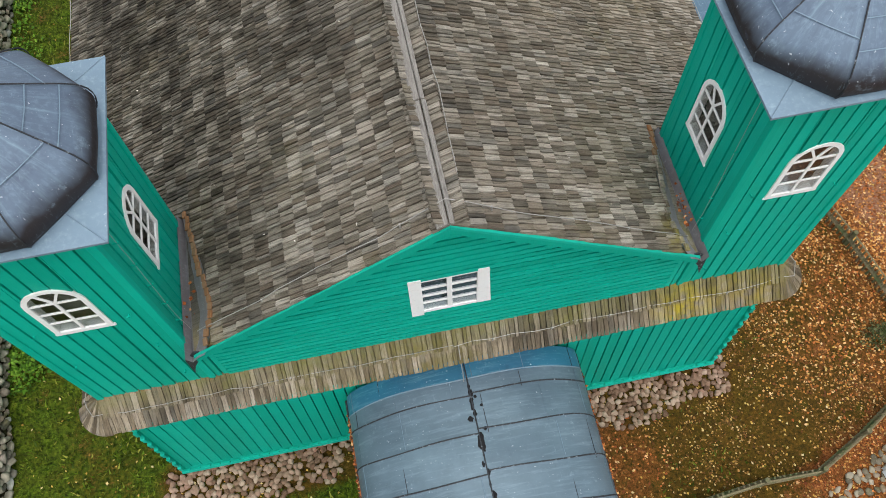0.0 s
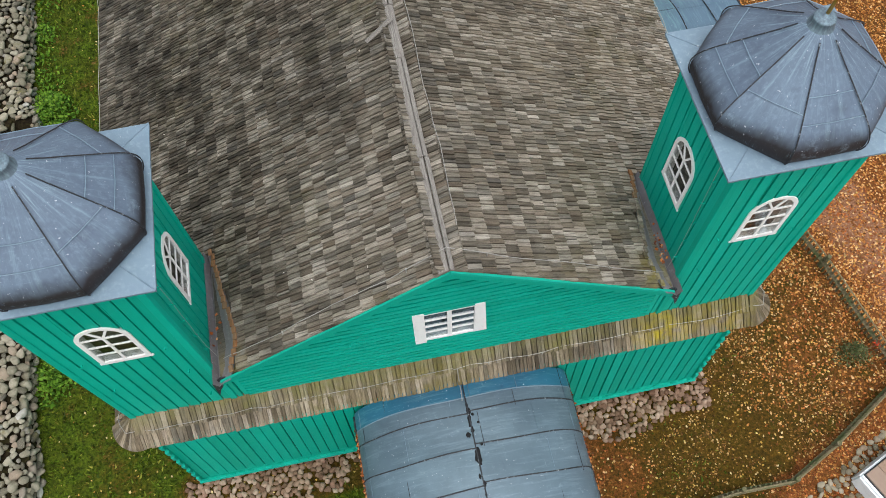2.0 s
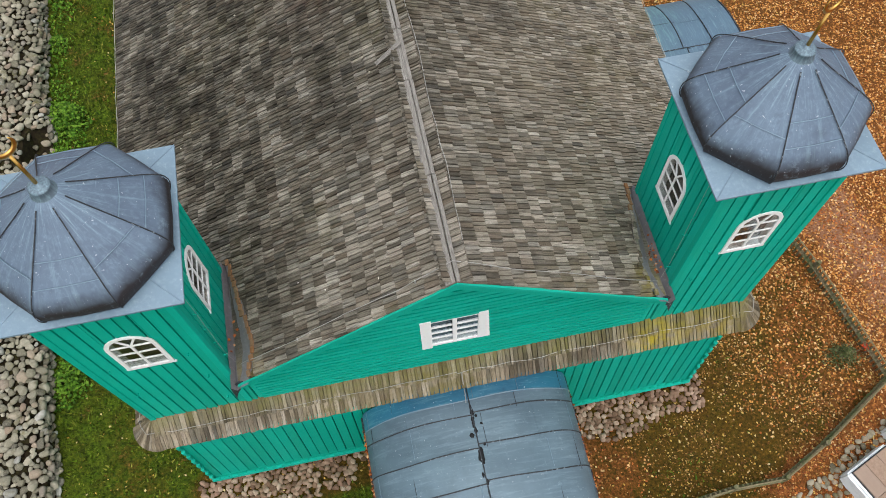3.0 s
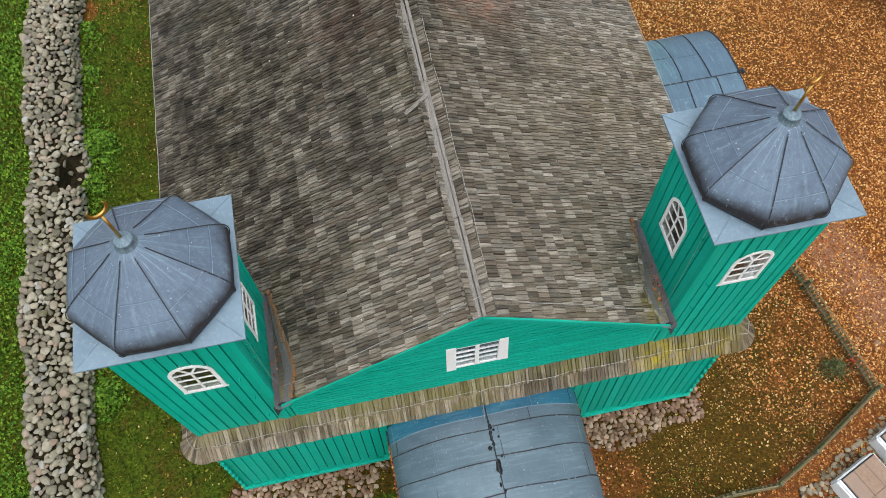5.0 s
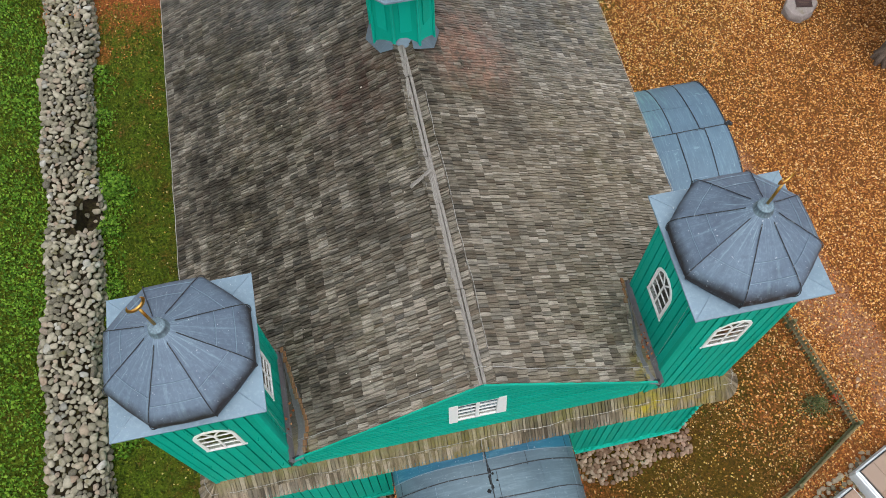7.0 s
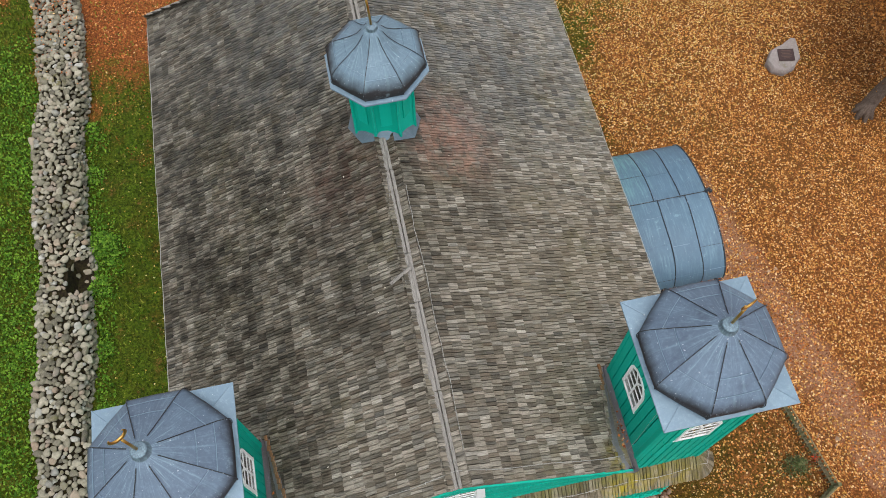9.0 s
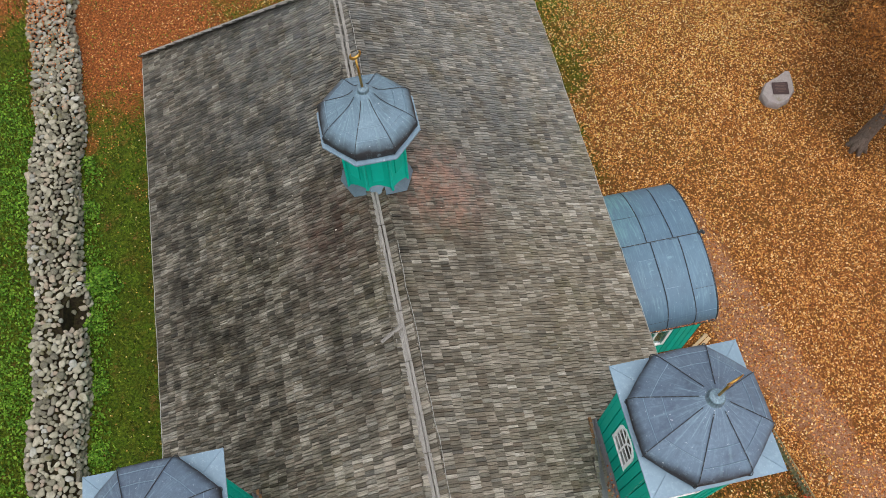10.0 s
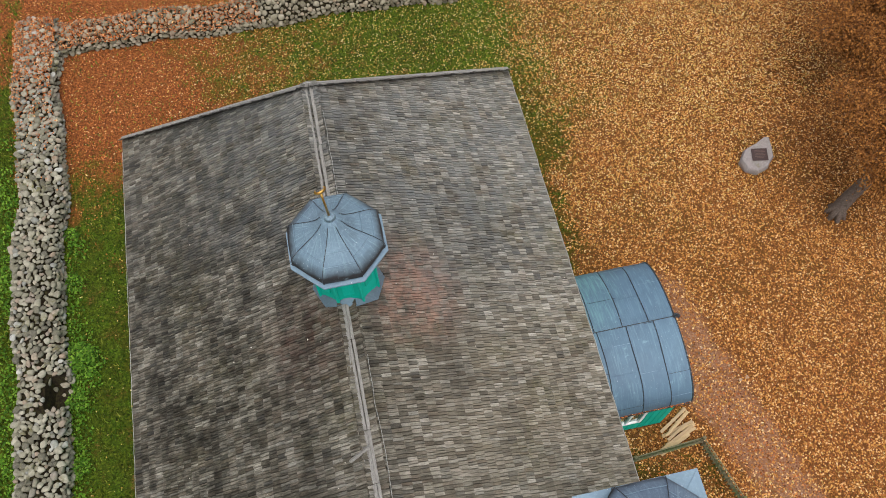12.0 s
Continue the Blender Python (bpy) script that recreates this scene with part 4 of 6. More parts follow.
class Slope:
    """A roof plane: u along the courses, v down the slope, h off it."""

    def __init__(self, origin, along, down):
        self.o, self.a, self.b = Vector(origin), Vector(along).normalized(), Vector(down).normalized()
        self.n = self.a.cross(self.b)
        if self.n.z < 0:
            self.n = -self.n

    def seat(self, u, v, h, twist, tilt):
        x = (self.a * math.cos(twist) + self.b * math.sin(twist)).normalized()
        y = (self.b * math.cos(twist) - self.a * math.sin(twist)).normalized()
        y = (y + self.n * tilt).normalized()
        zz = x.cross(y)
        if zz.z < 0:
            zz = -zz
        o = self.o + self.a * u + self.b * v + self.n * h
        return Matrix(((x.x, y.x, zz.x, o.x), (x.y, y.y, zz.y, o.y), (x.z, y.z, zz.z, o.z), (0, 0, 0, 1)))


def lay(slope, spans, rows, exposure, width, parent, chosen, base_v=0.0):
    """Courses of shingles: single objects where chosen() says so, the rest joined."""
    joined_v, joined_f = [], []
    for j in range(rows):
        v = base_v + (j + 1) * exposure
        for u0, u1 in spans(v):
            u = u0 - rng.uniform(0, width)
            course_drop = rng.uniform(-0.006, 0.006)
            while u < u1:
                w = width * rng.uniform(0.75, 1.4)
                if u + w > u0 + 0.02:
                    a, b = max(u, u0), min(u + w, u1)
                    ww = max(0.02, b - a - 0.008)
                    m = slope.seat((a + b) / 2, v + course_drop + (rng.uniform(-0.005, 0.005) if rng.random() > 0.06 else rng.uniform(-0.03, 0.035)), 0.006 + rng.uniform(0, 0.008), rng.gauss(0, 0.012), 0.095 + rng.uniform(-0.015, 0.025))
                    t = rng.uniform(0.044, 0.060)
                    if chosen(u, v):
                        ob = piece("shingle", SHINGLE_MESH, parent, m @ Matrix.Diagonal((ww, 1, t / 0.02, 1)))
                    else:
                        vs, fs = shingle_block(ww, exposure * 1.9, t)
                        k = len(joined_v)
                        joined_v.extend(m @ Vector(p) for p in vs)
                        joined_f.extend(tuple(i + k for i in q) for q in fs)
                u += w
    return joined_v, joined_f


vs, fs = shingle_block(1.0, 0.40, 0.02)
SHINGLE_MESH = bpy.data.meshes.new("shingle")
SHINGLE_MESH.from_pydata(vs, [], fs)
SHINGLE_MESH.materials.append(SHINGLE)

# roof deck
deck = bmesh.new()
TV = 3.08                                     # roof stops this far from the ridge beside the towers
R0, R1 = (0, GABLE_Y + 0.04, RIDGE_Z - 0.02), (0, HIP_Y, RIDGE_Z - 0.02)


def rp(x, y):
    return (x, y, roof_z(x) - 0.02)


for s in (-1, 1):
    for q in ([R0, (0, 1.72, RIDGE_Z - 0.02), rp(s * TV, 1.72), rp(s * TV, GABLE_Y + 0.04)], [(0, 1.72, RIDGE_Z - 0.02), R1, rp(s * EAVE_X, REAR_Y), rp(s * EAVE_X, 1.72)]):
        top = [deck.verts.new(p) for p in q]
        low = [deck.verts.new((p[0], p[1], p[2] - 0.07)) for p in q]
        deck.faces.new(top)
        deck.faces.new(low[::-1])
        for i in range(4):
            deck.faces.new((top[i], top[(i + 1) % 4], low[(i + 1) % 4], low[i]))
q = [R1, rp(-EAVE_X, REAR_Y), rp(EAVE_X, REAR_Y)]
deck.faces.new([deck.verts.new(p) for p in q])
deck.faces.new([deck.verts.new((p[0], p[1], p[2] - 0.07)) for p in q])
bmesh.ops.recalc_face_normals(deck, faces=deck.faces[:])
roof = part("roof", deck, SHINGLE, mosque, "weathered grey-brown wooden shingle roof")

COS, SIN = 1 / math.hypot(1, SLOPE), SLOPE / math.hypot(1, SLOPE)
LANTERN = (0.09, 6.72)
EXPO = 0.208
for s in (-1, 1):
    plane = Slope((0, 0, RIDGE_Z), (0, 1, 0), (s * COS, 0, -SIN))

    def spans(v):
        x = v * COS
        rear = HIP_Y + (REAR_Y - HIP_Y) * x / EAVE_X
        if x < 2.80:
            return [(GABLE_Y, rear)]
        if x < 3.10:
            front = float(np.interp(x, [2.80, 2.88, 3.02], [0.25, 0.0, -0.3]))
            return [(GABLE_Y, front), (float(np.interp(x, [2.80, 2.95, 3.10], [0.33, 1.0, 1.74])), rear)] if front > GABLE_Y + 0.05 else [(float(np.interp(x, [2.80, 2.95, 3.10], [0.33, 1.0, 1.74])), rear)]
        return [(1.70, rear)]

    got = lay(plane, spans, round(EAVE_X / COS / EXPO), EXPO, 0.062, roof, lambda u, v: u < 0.85 and v < 1.5)
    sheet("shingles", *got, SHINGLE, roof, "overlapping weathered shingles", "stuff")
hip = Slope((0, HIP_Y, RIDGE_Z), (1, 0, 0), (0, REAR_Y - HIP_Y, -EAVE_X * SLOPE))
hip_len = math.hypot(REAR_Y - HIP_Y, EAVE_X * SLOPE)
got = lay(hip, lambda v: [(-EAVE_X * v / hip_len, EAVE_X * v / hip_len)], round(hip_len / EXPO), EXPO, 0.085, roof, lambda u, v: False)
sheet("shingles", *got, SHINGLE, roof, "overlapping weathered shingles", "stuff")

# ridge boards, some slipped and split
y = GABLE_Y - 0.02
while y < HIP_Y - 0.2:
    if LANTERN[1] - 0.66 < y < LANTERN[1] + 0.6:
        y = LANTERN[1] + 0.61
        continue
    ln = rng.uniform(0.8, 1.7)
    e = min(y + ln, LANTERN[1] - 0.60 if y < LANTERN[1] else HIP_Y)
    for s, w in ((-1, rng.uniform(0.115, 0.15)), (1, rng.uniform(0.05, 0.07))):
        dx = rng.uniform(-0.008, 0.008) - 0.02
        ang = math.atan(SLOPE) * 0.8
        bm = box(0, w, y, e - 0.012, 0, 0.024, 0.004)
        m4 = Matrix.Translation((dx, 0, RIDGE_Z + 0.055 + rng.uniform(0, 0.012))) @ (Matrix.Diagonal((s, 1, 1, 1)) @ Matrix.Rotation(ang, 4, "Y")) @ Matrix.Rotation(rng.uniform(-0.004, 0.004), 4, "Z")
        bmesh.ops.transform(bm, matrix=m4, verts=bm.verts[:])
        bmesh.ops.recalc_face_normals(bm, faces=bm.faces[:])
        part("ridge_board", bm, RIDGE, roof, "bleached split ridge board")
    y = e
for at, ang, ln in (((-0.10, 1.55, 8.02), 100, 0.5), ((-0.12, 0.55, 8.0), 98, 0.6), ((-0.11, 5.0, 8.02), 96, 0.55)):
    a = radians(ang)
    dx, dy = math.cos(a) * ln * 0.5, -math.sin(a) * ln * 0.5
    p0, p1 = (at[0] - dx, at[1] - dy, at[2] + 0.09 + (SLOPE * dx if dx < 0 else 0)), (at[0] + dx, at[1] + dy, at[2] + 0.08 - SLOPE * abs(dx))
    part("loose_lath", tube([p0, p1], 0.024, 4, 0.8), RIDGE, roof, "slipped grey lath")
part("loose_lath", tube([(-0.02, 3.44, 8.17), (-0.40, 3.31, 7.945)], 0.036, 4, 0.9), RIDGE, roof, "slipped grey lath")
# fan of shingles closing the ridge end
for k in range(15):
    a = radians(2 + 176 * k / 14)
    d = Vector((math.cos(a), math.sin(a) * 0.9, 0)) * 0.5
    z1 = -0.13 + 0.03 * math.sin(a)
    bm = bmesh.new()
    side = Vector((-d.y, d.x, 0)) * 0.05
    o = Vector((0, HIP_Y - 0.05, RIDGE_Z + 0.06))
    tipv = o + d * 0.70 + Vector((0, 0, z1 - 0.10))
    vv = [o - side * 0.3, o + side * 0.3, tipv + side * 1.75, tipv - side * 1.75]
    lo = [bm.verts.new(p - Vector((0, 0, 0.02))) for p in vv]
    hi = [bm.verts.new(p + Vector((0, 0, 0.003 * (k % 3)))) for p in vv]
    bm.faces.new(hi)
    bm.faces.new(lo[::-1])
    for i in range(4):
        bm.faces.new((lo[i], lo[(i + 1) % 4], hi[(i + 1) % 4], hi[i]))
    bmesh.ops.recalc_face_normals(bm, faces=bm.faces[:])
    part("fan_shingle", bm, RIDGE, roof)

# boards along the hips
for s in (-1, 1):
    a, b = Vector((0, HIP_Y, RIDGE_Z + 0.07)), Vector((s * EAVE_X, REAR_Y, roof_z(EAVE_X) + 0.07))
    for k in range(5):
        p, q = a.lerp(b, k / 5), a.lerp(b, (k + 0.99) / 5)
        d = (q - p).normalized()
        side = d.cross(Vector((0, 0, 1))).normalized() * 0.055
        bm = bmesh.new()
        up = Vector((0, 0, 0.022 + 0.006 * (k % 2)))
        lo = [bm.verts.new(v) for v in (p - side, p + side, q + side, q - side)]
        hi = [bm.verts.new(v + up) for v in (p - side, p + side, q + side, q - side)]
        bm.faces.new(hi)
        bm.faces.new(lo[::-1])
        for i in range(4):
            bm.faces.new((lo[i], lo[(i + 1) % 4], hi[(i + 1) % 4], hi[i]))
        bmesh.ops.recalc_face_normals(bm, faces=bm.faces[:])
        part("hip_board", bm, RIDGE, roof, "grey hip board")

# metal valleys beside the towers, with rusty rims
for s in (-1, 1):
    valley = empty("valley_gutter")
    valley.parent = mosque
    tagged(valley, "grey metal valley flashing beside the tower")
    zf = lambda x: roof_z(x) - 0.03
    rim_x = lambda y: float(np.interp(y, [-0.3, 0.0, 0.3, 1.0, 1.72], [3.04, 2.90, 2.83, 2.97, 3.10]))
    bm = bmesh.new()
    us = np.linspace(-0.22, 1.72, 9)
    rows = []
    for y in us:
        xin = rim_x(y) - 0.08
        rows.append([bm.verts.new(p) for p in ((s * xin, y, zf(xin) + 0.03), (s * (xin + 0.10), y, zf(xin + 0.1) + 0.03), (s * (TX0 - 0.09), y, zf(TX0) + 0.04), (s * (TX0 - 0.035), y, zf(TX0) + 0.17))])
    for a, b in zip(rows, rows[1:]):
        for k in range(3):
            bm.faces.new((a[k], a[k + 1], b[k + 1], b[k]))
    bmesh.ops.recalc_face_normals(bm, faces=bm.faces[:])
    part("flashing", bm, VALLEY, valley)
    part("apron_flashing", face_prism(Face((0, GABLE_Y - 0.03, 0), (s, 0, 0), (0, -1, 0)), [(2.95, roof_z(2.95) - 0.05), (3.06, roof_z(3.0) + 0.02), (3.22, roof_z(3.2) - 0.06), (3.24, roof_z(3.2) - 0.52), (3.17, roof_z(3.2) - 0.30)], -0.06, -0.045), SEAM, valley, "dark metal tongue")
    for k in range(19):
        y = -0.1 + 1.8 * k / 18
        xin = rim_x(y) - 0.06 + rng.uniform(-0.015, 0.015)
        bm = box(-rng.uniform(0.03, 0.05), rng.uniform(0.018, 0.032), -0.048, 0.044, 0, 0.03, 0.004)
        m4 = Matrix.Translation((s * xin, y, roof_z(xin) + 0.05)) @ Matrix.Rotation(s * math.atan(SLOPE), 4, "Y") @ Matrix.Rotation(rng.uniform(-0.2, 0.2), 4, "Z")
        bmesh.ops.transform(bm, matrix=m4, verts=bm.verts[:])
        part("rim_shingle", bm, RUSTY if s < 0 or y > 1.25 else SHINGLE, valley, "rust-brown shingle end")

# skirt roof over the front and round the corners
skirt = empty("skirt_roof")
skirt.parent = mosque
tagged(skirt, "narrow mossy shingle skirt roof under the gable")
SK_OUT, SK_DROP = 0.34, 0.36
prof = [(0.03, SKIRT_Z + 0.02), (-SK_OUT + 0.03, SKIRT_Z - SK_DROP), (-SK_OUT + 0.03, SKIRT_Z - SK_DROP - 0.03), (0.03, SKIRT_Z - 0.15)]
part("skirt_deck", prism(prof, "x", -WALL_TOP_X, WALL_TOP_X), SKIRT, skirt)
for s in (-1, 1):
    bm = prism([(s * (WALL_TOP_X - 0.06 - a), z) for a, z in prof], "y", 0.0, 1.75)
    part("skirt_deck", bm, SKIRT, skirt)
down = Vector((0, -SK_OUT, -SK_DROP - 0.02)).normalized()
skirt_len = math.hypot(SK_OUT, SK_DROP + 0.02)
vs, fs = shingle_block(1.0, 0.34, 0.02)
SKIRT_MESH = bpy.data.meshes.new("skirt_shingle")
SKIRT_MESH.from_pydata(vs, [], fs)
SKIRT_MESH.materials.append(SKIRT)
front_slope = Slope((0, 0.0, SKIRT_Z + 0.01), (1, 0, 0), down)
for v, over in ((0.27, 0.006), (skirt_len + 0.03, -0.004)):
    x = -WALL_TOP_X + 0.02
    while x < WALL_TOP_X - 0.02:
        w = rng.uniform(0.045, 0.085)
        m4 = front_slope.seat(x + w / 2, v + rng.uniform(-0.009, 0.009), 0.012 + over, rng.gauss(0, 0.02), 0.04 + rng.uniform(-0.01, 0.03))
        piece("skirt_shingle", SKIRT_MESH, skirt, m4 @ Matrix.Diagonal((w - 0.009, 1, 1.9 if over > 0 else 1.2, 1)))
        x += w
for s in (-1, 1):
    side = Slope((s * (WALL_TOP_X - 0.02), 0, SKIRT_Z + 0.01), (0, 1, 0), (s * SK_OUT, 0, -SK_DROP - 0.02))
    for v in (0.27, skirt_len + 0.03):
        y = 0.03
        while y < 1.72:
            w = rng.uniform(0.07, 0.10)
            piece("skirt_shingle", SKIRT_MESH, skirt, side.seat(y + w / 2, v + rng.uniform(-0.018, 0.018), 0.012, rng.gauss(0, 0.02), 0.04) @ Matrix.Diagonal((w - 0.009, 1, 1, 1)))
            y += w
    # fan at the corner
    for k in range(15):
        a = radians(-90 + 90 * k / 14) if s > 0 else radians(-90 - 90 * k / 14)
        d = Vector((math.cos(a), math.sin(a), 0))
        side_v = Vector((-d.y, d.x, 0))
        o = Vector((s * (WALL_TOP_X - 0.03), 0.03, SKIRT_Z + 0.03))
        tipv = o + d * (SK_OUT + 0.08) + Vector((0, 0, -SK_DROP - 0.03 + rng.uniform(-0.01, 0.01)))
        bm = bmesh.new()
        vv = [o - side_v * 0.01, o + side_v * 0.01, tipv + side_v * 0.03, tipv - side_v * 0.03]
        lo = [bm.verts.new(p - Vector((0, 0, 0.022))) for p in vv]
        hi = [bm.verts.new(p + Vector((0, 0, 0.004 * (k % 2)))) for p in vv]
        bm.faces.new(hi)
        bm.faces.new(lo[::-1])
        for i in range(4):
            bm.faces.new((lo[i], lo[(i + 1) % 4], hi[(i + 1) % 4], hi[i]))
        bmesh.ops.recalc_face_normals(bm, faces=bm.faces[:])
        part("fan_shingle", bm, SKIRT, skirt)

# lantern on the ridge
BULGE = PROFILE[:8] + ((0.765, 0.478), (0.630, 0.565), (0.44, 0.680), (0.285, 0.810), (0.19, 0.955), (0.105, 1.03), (0.0, 1.04))
lx, ly = LANTERN
lantern = empty("lantern")
lantern.parent = mosque
tagged(lantern, "small octagonal green ridge lantern")
k8 = 1 / math.cos(math.pi / 8)


def oct_ring(r, z, n=8):
    return [(lx + r * k8 * math.cos(math.pi / 8 + i * math.pi / 4), ly + r * k8 * math.sin(math.pi / 8 + i * math.pi / 4), z) for i in range(n)]


for i in range(8):
    lo, hi = oct_ring(0.54, 7.4), oct_ring(0.54, 9.40)
    a0, a1, b1, b0 = (Vector(p) for p in (lo[i], lo[(i + 1) % 8], hi[(i + 1) % 8], hi[i]))
    n = (a1 - a0).cross(b0 - a0).normalized()
    bm = bmesh.new()
    bm.faces.new([bm.verts.new(p) for p in (a0, a1, b1, b0)])
    part("lantern_wall", bm, GREEN, lantern)
    e = (a1 - a0).normalized()
    for c0 in (a0, a1):
        bm = tube([c0 + n * 0.004, (c0 + n * 0.004) + Vector((0, 0, 2.1))], 0.032, 6)
        part("lantern_post", bm, GREEN_TRIM if i % 2 else GREEN, lantern)
    bm = bmesh.new()
    q = [a0.lerp(a1, 0.28), a0.lerp(a1, 0.72)]
    pts = [q[0] + Vector((0, 0, 0.95)), q[1] + Vector((0, 0, 0.95)), q[1] + Vector((0, 0, 1.98)), q[0] + Vector((0, 0, 1.98))]
    l2 = [bm.verts.new(p + n * 0.002) for p in pts]
    h2 = [bm.verts.new(p + n * 0.022) for p in pts]
    bm.faces.new(h2)
    for k in range(4):
        bm.faces.new((l2[k], l2[(k + 1) % 4], h2[(k + 1) % 4], h2[k]))
    bmesh.ops.recalc_face_normals(bm, faces=bm.faces[:])
    part("lantern_panel", bm, GREEN, lantern)
    bm = bmesh.new()
    r0, r1 = oct_ring(0.84, 9.37), oct_ring(0.84, 9.405)
    c0 = oct_ring(0.3, 9.45)
    bm.faces.new([bm.verts.new(p) for p in (r0[i], r0[(i + 1) % 8], r1[(i + 1) % 8], r1[i])])
    bm.faces.new([bm.verts.new(p) for p in (r1[i], r1[(i + 1) % 8], c0[(i + 1) % 8], c0[i])])
    bm.faces.new([bm.verts.new((p[0], p[1], z)) for p, z in ((r0[i], 9.37), (c0[i], 9.35), (c0[(i + 1) % 8], 9.35), (r0[(i + 1) % 8], 9.37))])
    part("lantern_eave", bm, ZINC_PALE, lantern)
# lead skirt of the lantern on both slopes
bm = bmesh.new()
inner, outer = [], []
for k in range(24):
    a = 2 * math.pi * k / 24
    for line, r in ((inner, 0.53), (outer, 0.665 + 0.03 * math.cos(8 * a))):
        x, y = lx + r * math.cos(a), ly + r * math.sin(a)
        line.append(bm.verts.new((x, y, roof_z(x) + (0.22 if r < 0.6 else 0.085))))
for k in range(24):
    bm.faces.new((inner[k], inner[(k + 1) % 24], outer[(k + 1) % 24], outer[k]))
part("lead_apron", bm, ZINC, lantern, "scalloped grey lead apron", smooth=True)
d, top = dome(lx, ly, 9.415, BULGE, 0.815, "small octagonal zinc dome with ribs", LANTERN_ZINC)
crescent((lx, ly, top), 0.74, 0.085, radians(20), (-0.04, 0.03), d)


# ---- porches with barrel roofs ----
def barrel(parent, centre, half, z0, rise, along, start, end, seams, first_mat, sheets, pale=(), far_seams=None):
    """Curved sheets between the seams, standing seams, and rolled edges; along is 'x' or 'y'."""
    def at(q, t):
        c = centre + half * math.sin(math.pi / 2 * q)
        z = z0 + rise * math.cos(math.pi / 2 * q) ** 0.9
        return (c, t, z) if along == "y" else (t, c, z)

    halves = ((-1, 0, list(seams)), (0, 1, list(far_seams or seams)))
    for lo, hi, own in halves:
        cuts = [start] + own + [end]
        for i, (a, b) in enumerate(zip(cuts, cuts[1:])):
            bm = bmesh.new()
            n = 12
            rows = []
            for t in np.linspace(a, b, 5):
                row = []
                for k in range(n + 1):
                    q = lo + (hi - lo) * k / n
                    p = Vector(at(q, t))
                    p.z += 0.006 * math.sin(7 * t + 5 * q) + 0.004 * math.sin(17 * q + 3 * t)
                    row.append(bm.verts.new(p))
                rows.append(row)
            for p, q in zip(rows, rows[1:]):
                for k in range(n):
                    bm.faces.new((p[k], p[k + 1], q[k + 1], q[k]))
            bmesh.ops.recalc_face_normals(bm, faces=bm.faces[:])
            part("roof_sheet", bm, first_mat if i == 0 else sheets, parent, smooth=True)
        for t in own:
            part("seam", tube([Vector(at(q, t + 0.012 * math.sin(9 * q + 3 * t))) + Vector((0, 0, 0.006)) for q in np.linspace(lo, hi, 15)], 0.009 if t in pale else 0.012, 5), ZINC_PALE if t in pale else SEAM, parent)
    part("crown_seam", tube([Vector(at(0.0, t)) + Vector((0, 0, 0.01)) for t in np.linspace(start, end, 9)], 0.012, 5), SEAM, parent)
    for q in (-1, 1):
        part("edge_roll", tube([Vector(at(q, t)) for t in np.linspace(start, end, 5)], 0.03, 6), SEAM, parent)
    cuts = [start] + list(seams) + [end]
    for k, (a, b) in enumerate(zip(cuts, cuts[1:])):
        for j in range(5):
            q = -0.85 + 0.4 * j + rng.uniform(-0.1, 0.1)
            part("welt", tube([Vector(at(q, t)) + Vector((0, 0, 0.001)) for t in np.linspace(a, b, 4)], 0.0045, 4), (ZINC_PALE, SEAM, sheets)[(j + k) % 3], parent)
    part("edge_roll", tube([Vector(at(q, end)) for q in np.linspace(-1, 1, 25)], 0.02, 6), SEAM, parent)
    return at


porch = tagged(empty("front_porch", (0, 0, 0)), "green porch with barrel-vaulted zinc roof", "porch")
at = barrel(porch, 0.14, 1.84, 2.67, 0.95, "y", -0.06, -2.75, (-0.37, -0.63, -1.20, -1.78, -2.35), ZINC_TEAL, ZINC, (-0.37,), (-0.37, -0.59, -1.13, -1.73, -2.31))
body = [(0.14 + 1.72 * math.sin(math.pi / 2 * q), 2.60 + 0.95 * math.cos(math.pi / 2 * q) ** 0.9) for q in np.linspace(-1, 1, 15)]
part("porch_body", prism([(-1.58, -0.4), (1.86, -0.4)] + body[::-1], "y", -0.03, -2.6), GREEN_GAP_SHADE, porch, "green porch walls")
for s, xw in ((-1, -1.58), (1, 1.86)):
    for k in range(14):
        y = -0.08 - 0.178 * k
        part("board", box(min(xw, xw + s * 0.03), max(xw, xw + s * 0.03), y - 0.163, y, gz(xw, y) + 0.1, 2.58, 0.004), GREEN, porch)
for k in range(19):
    x = -1.56 + 0.178 * k
    part("board", box(x, x + 0.163, -2.63, -2.6, gz(x, -2.6) + 0.1, 2.58, 0.004), GREEN, porch)
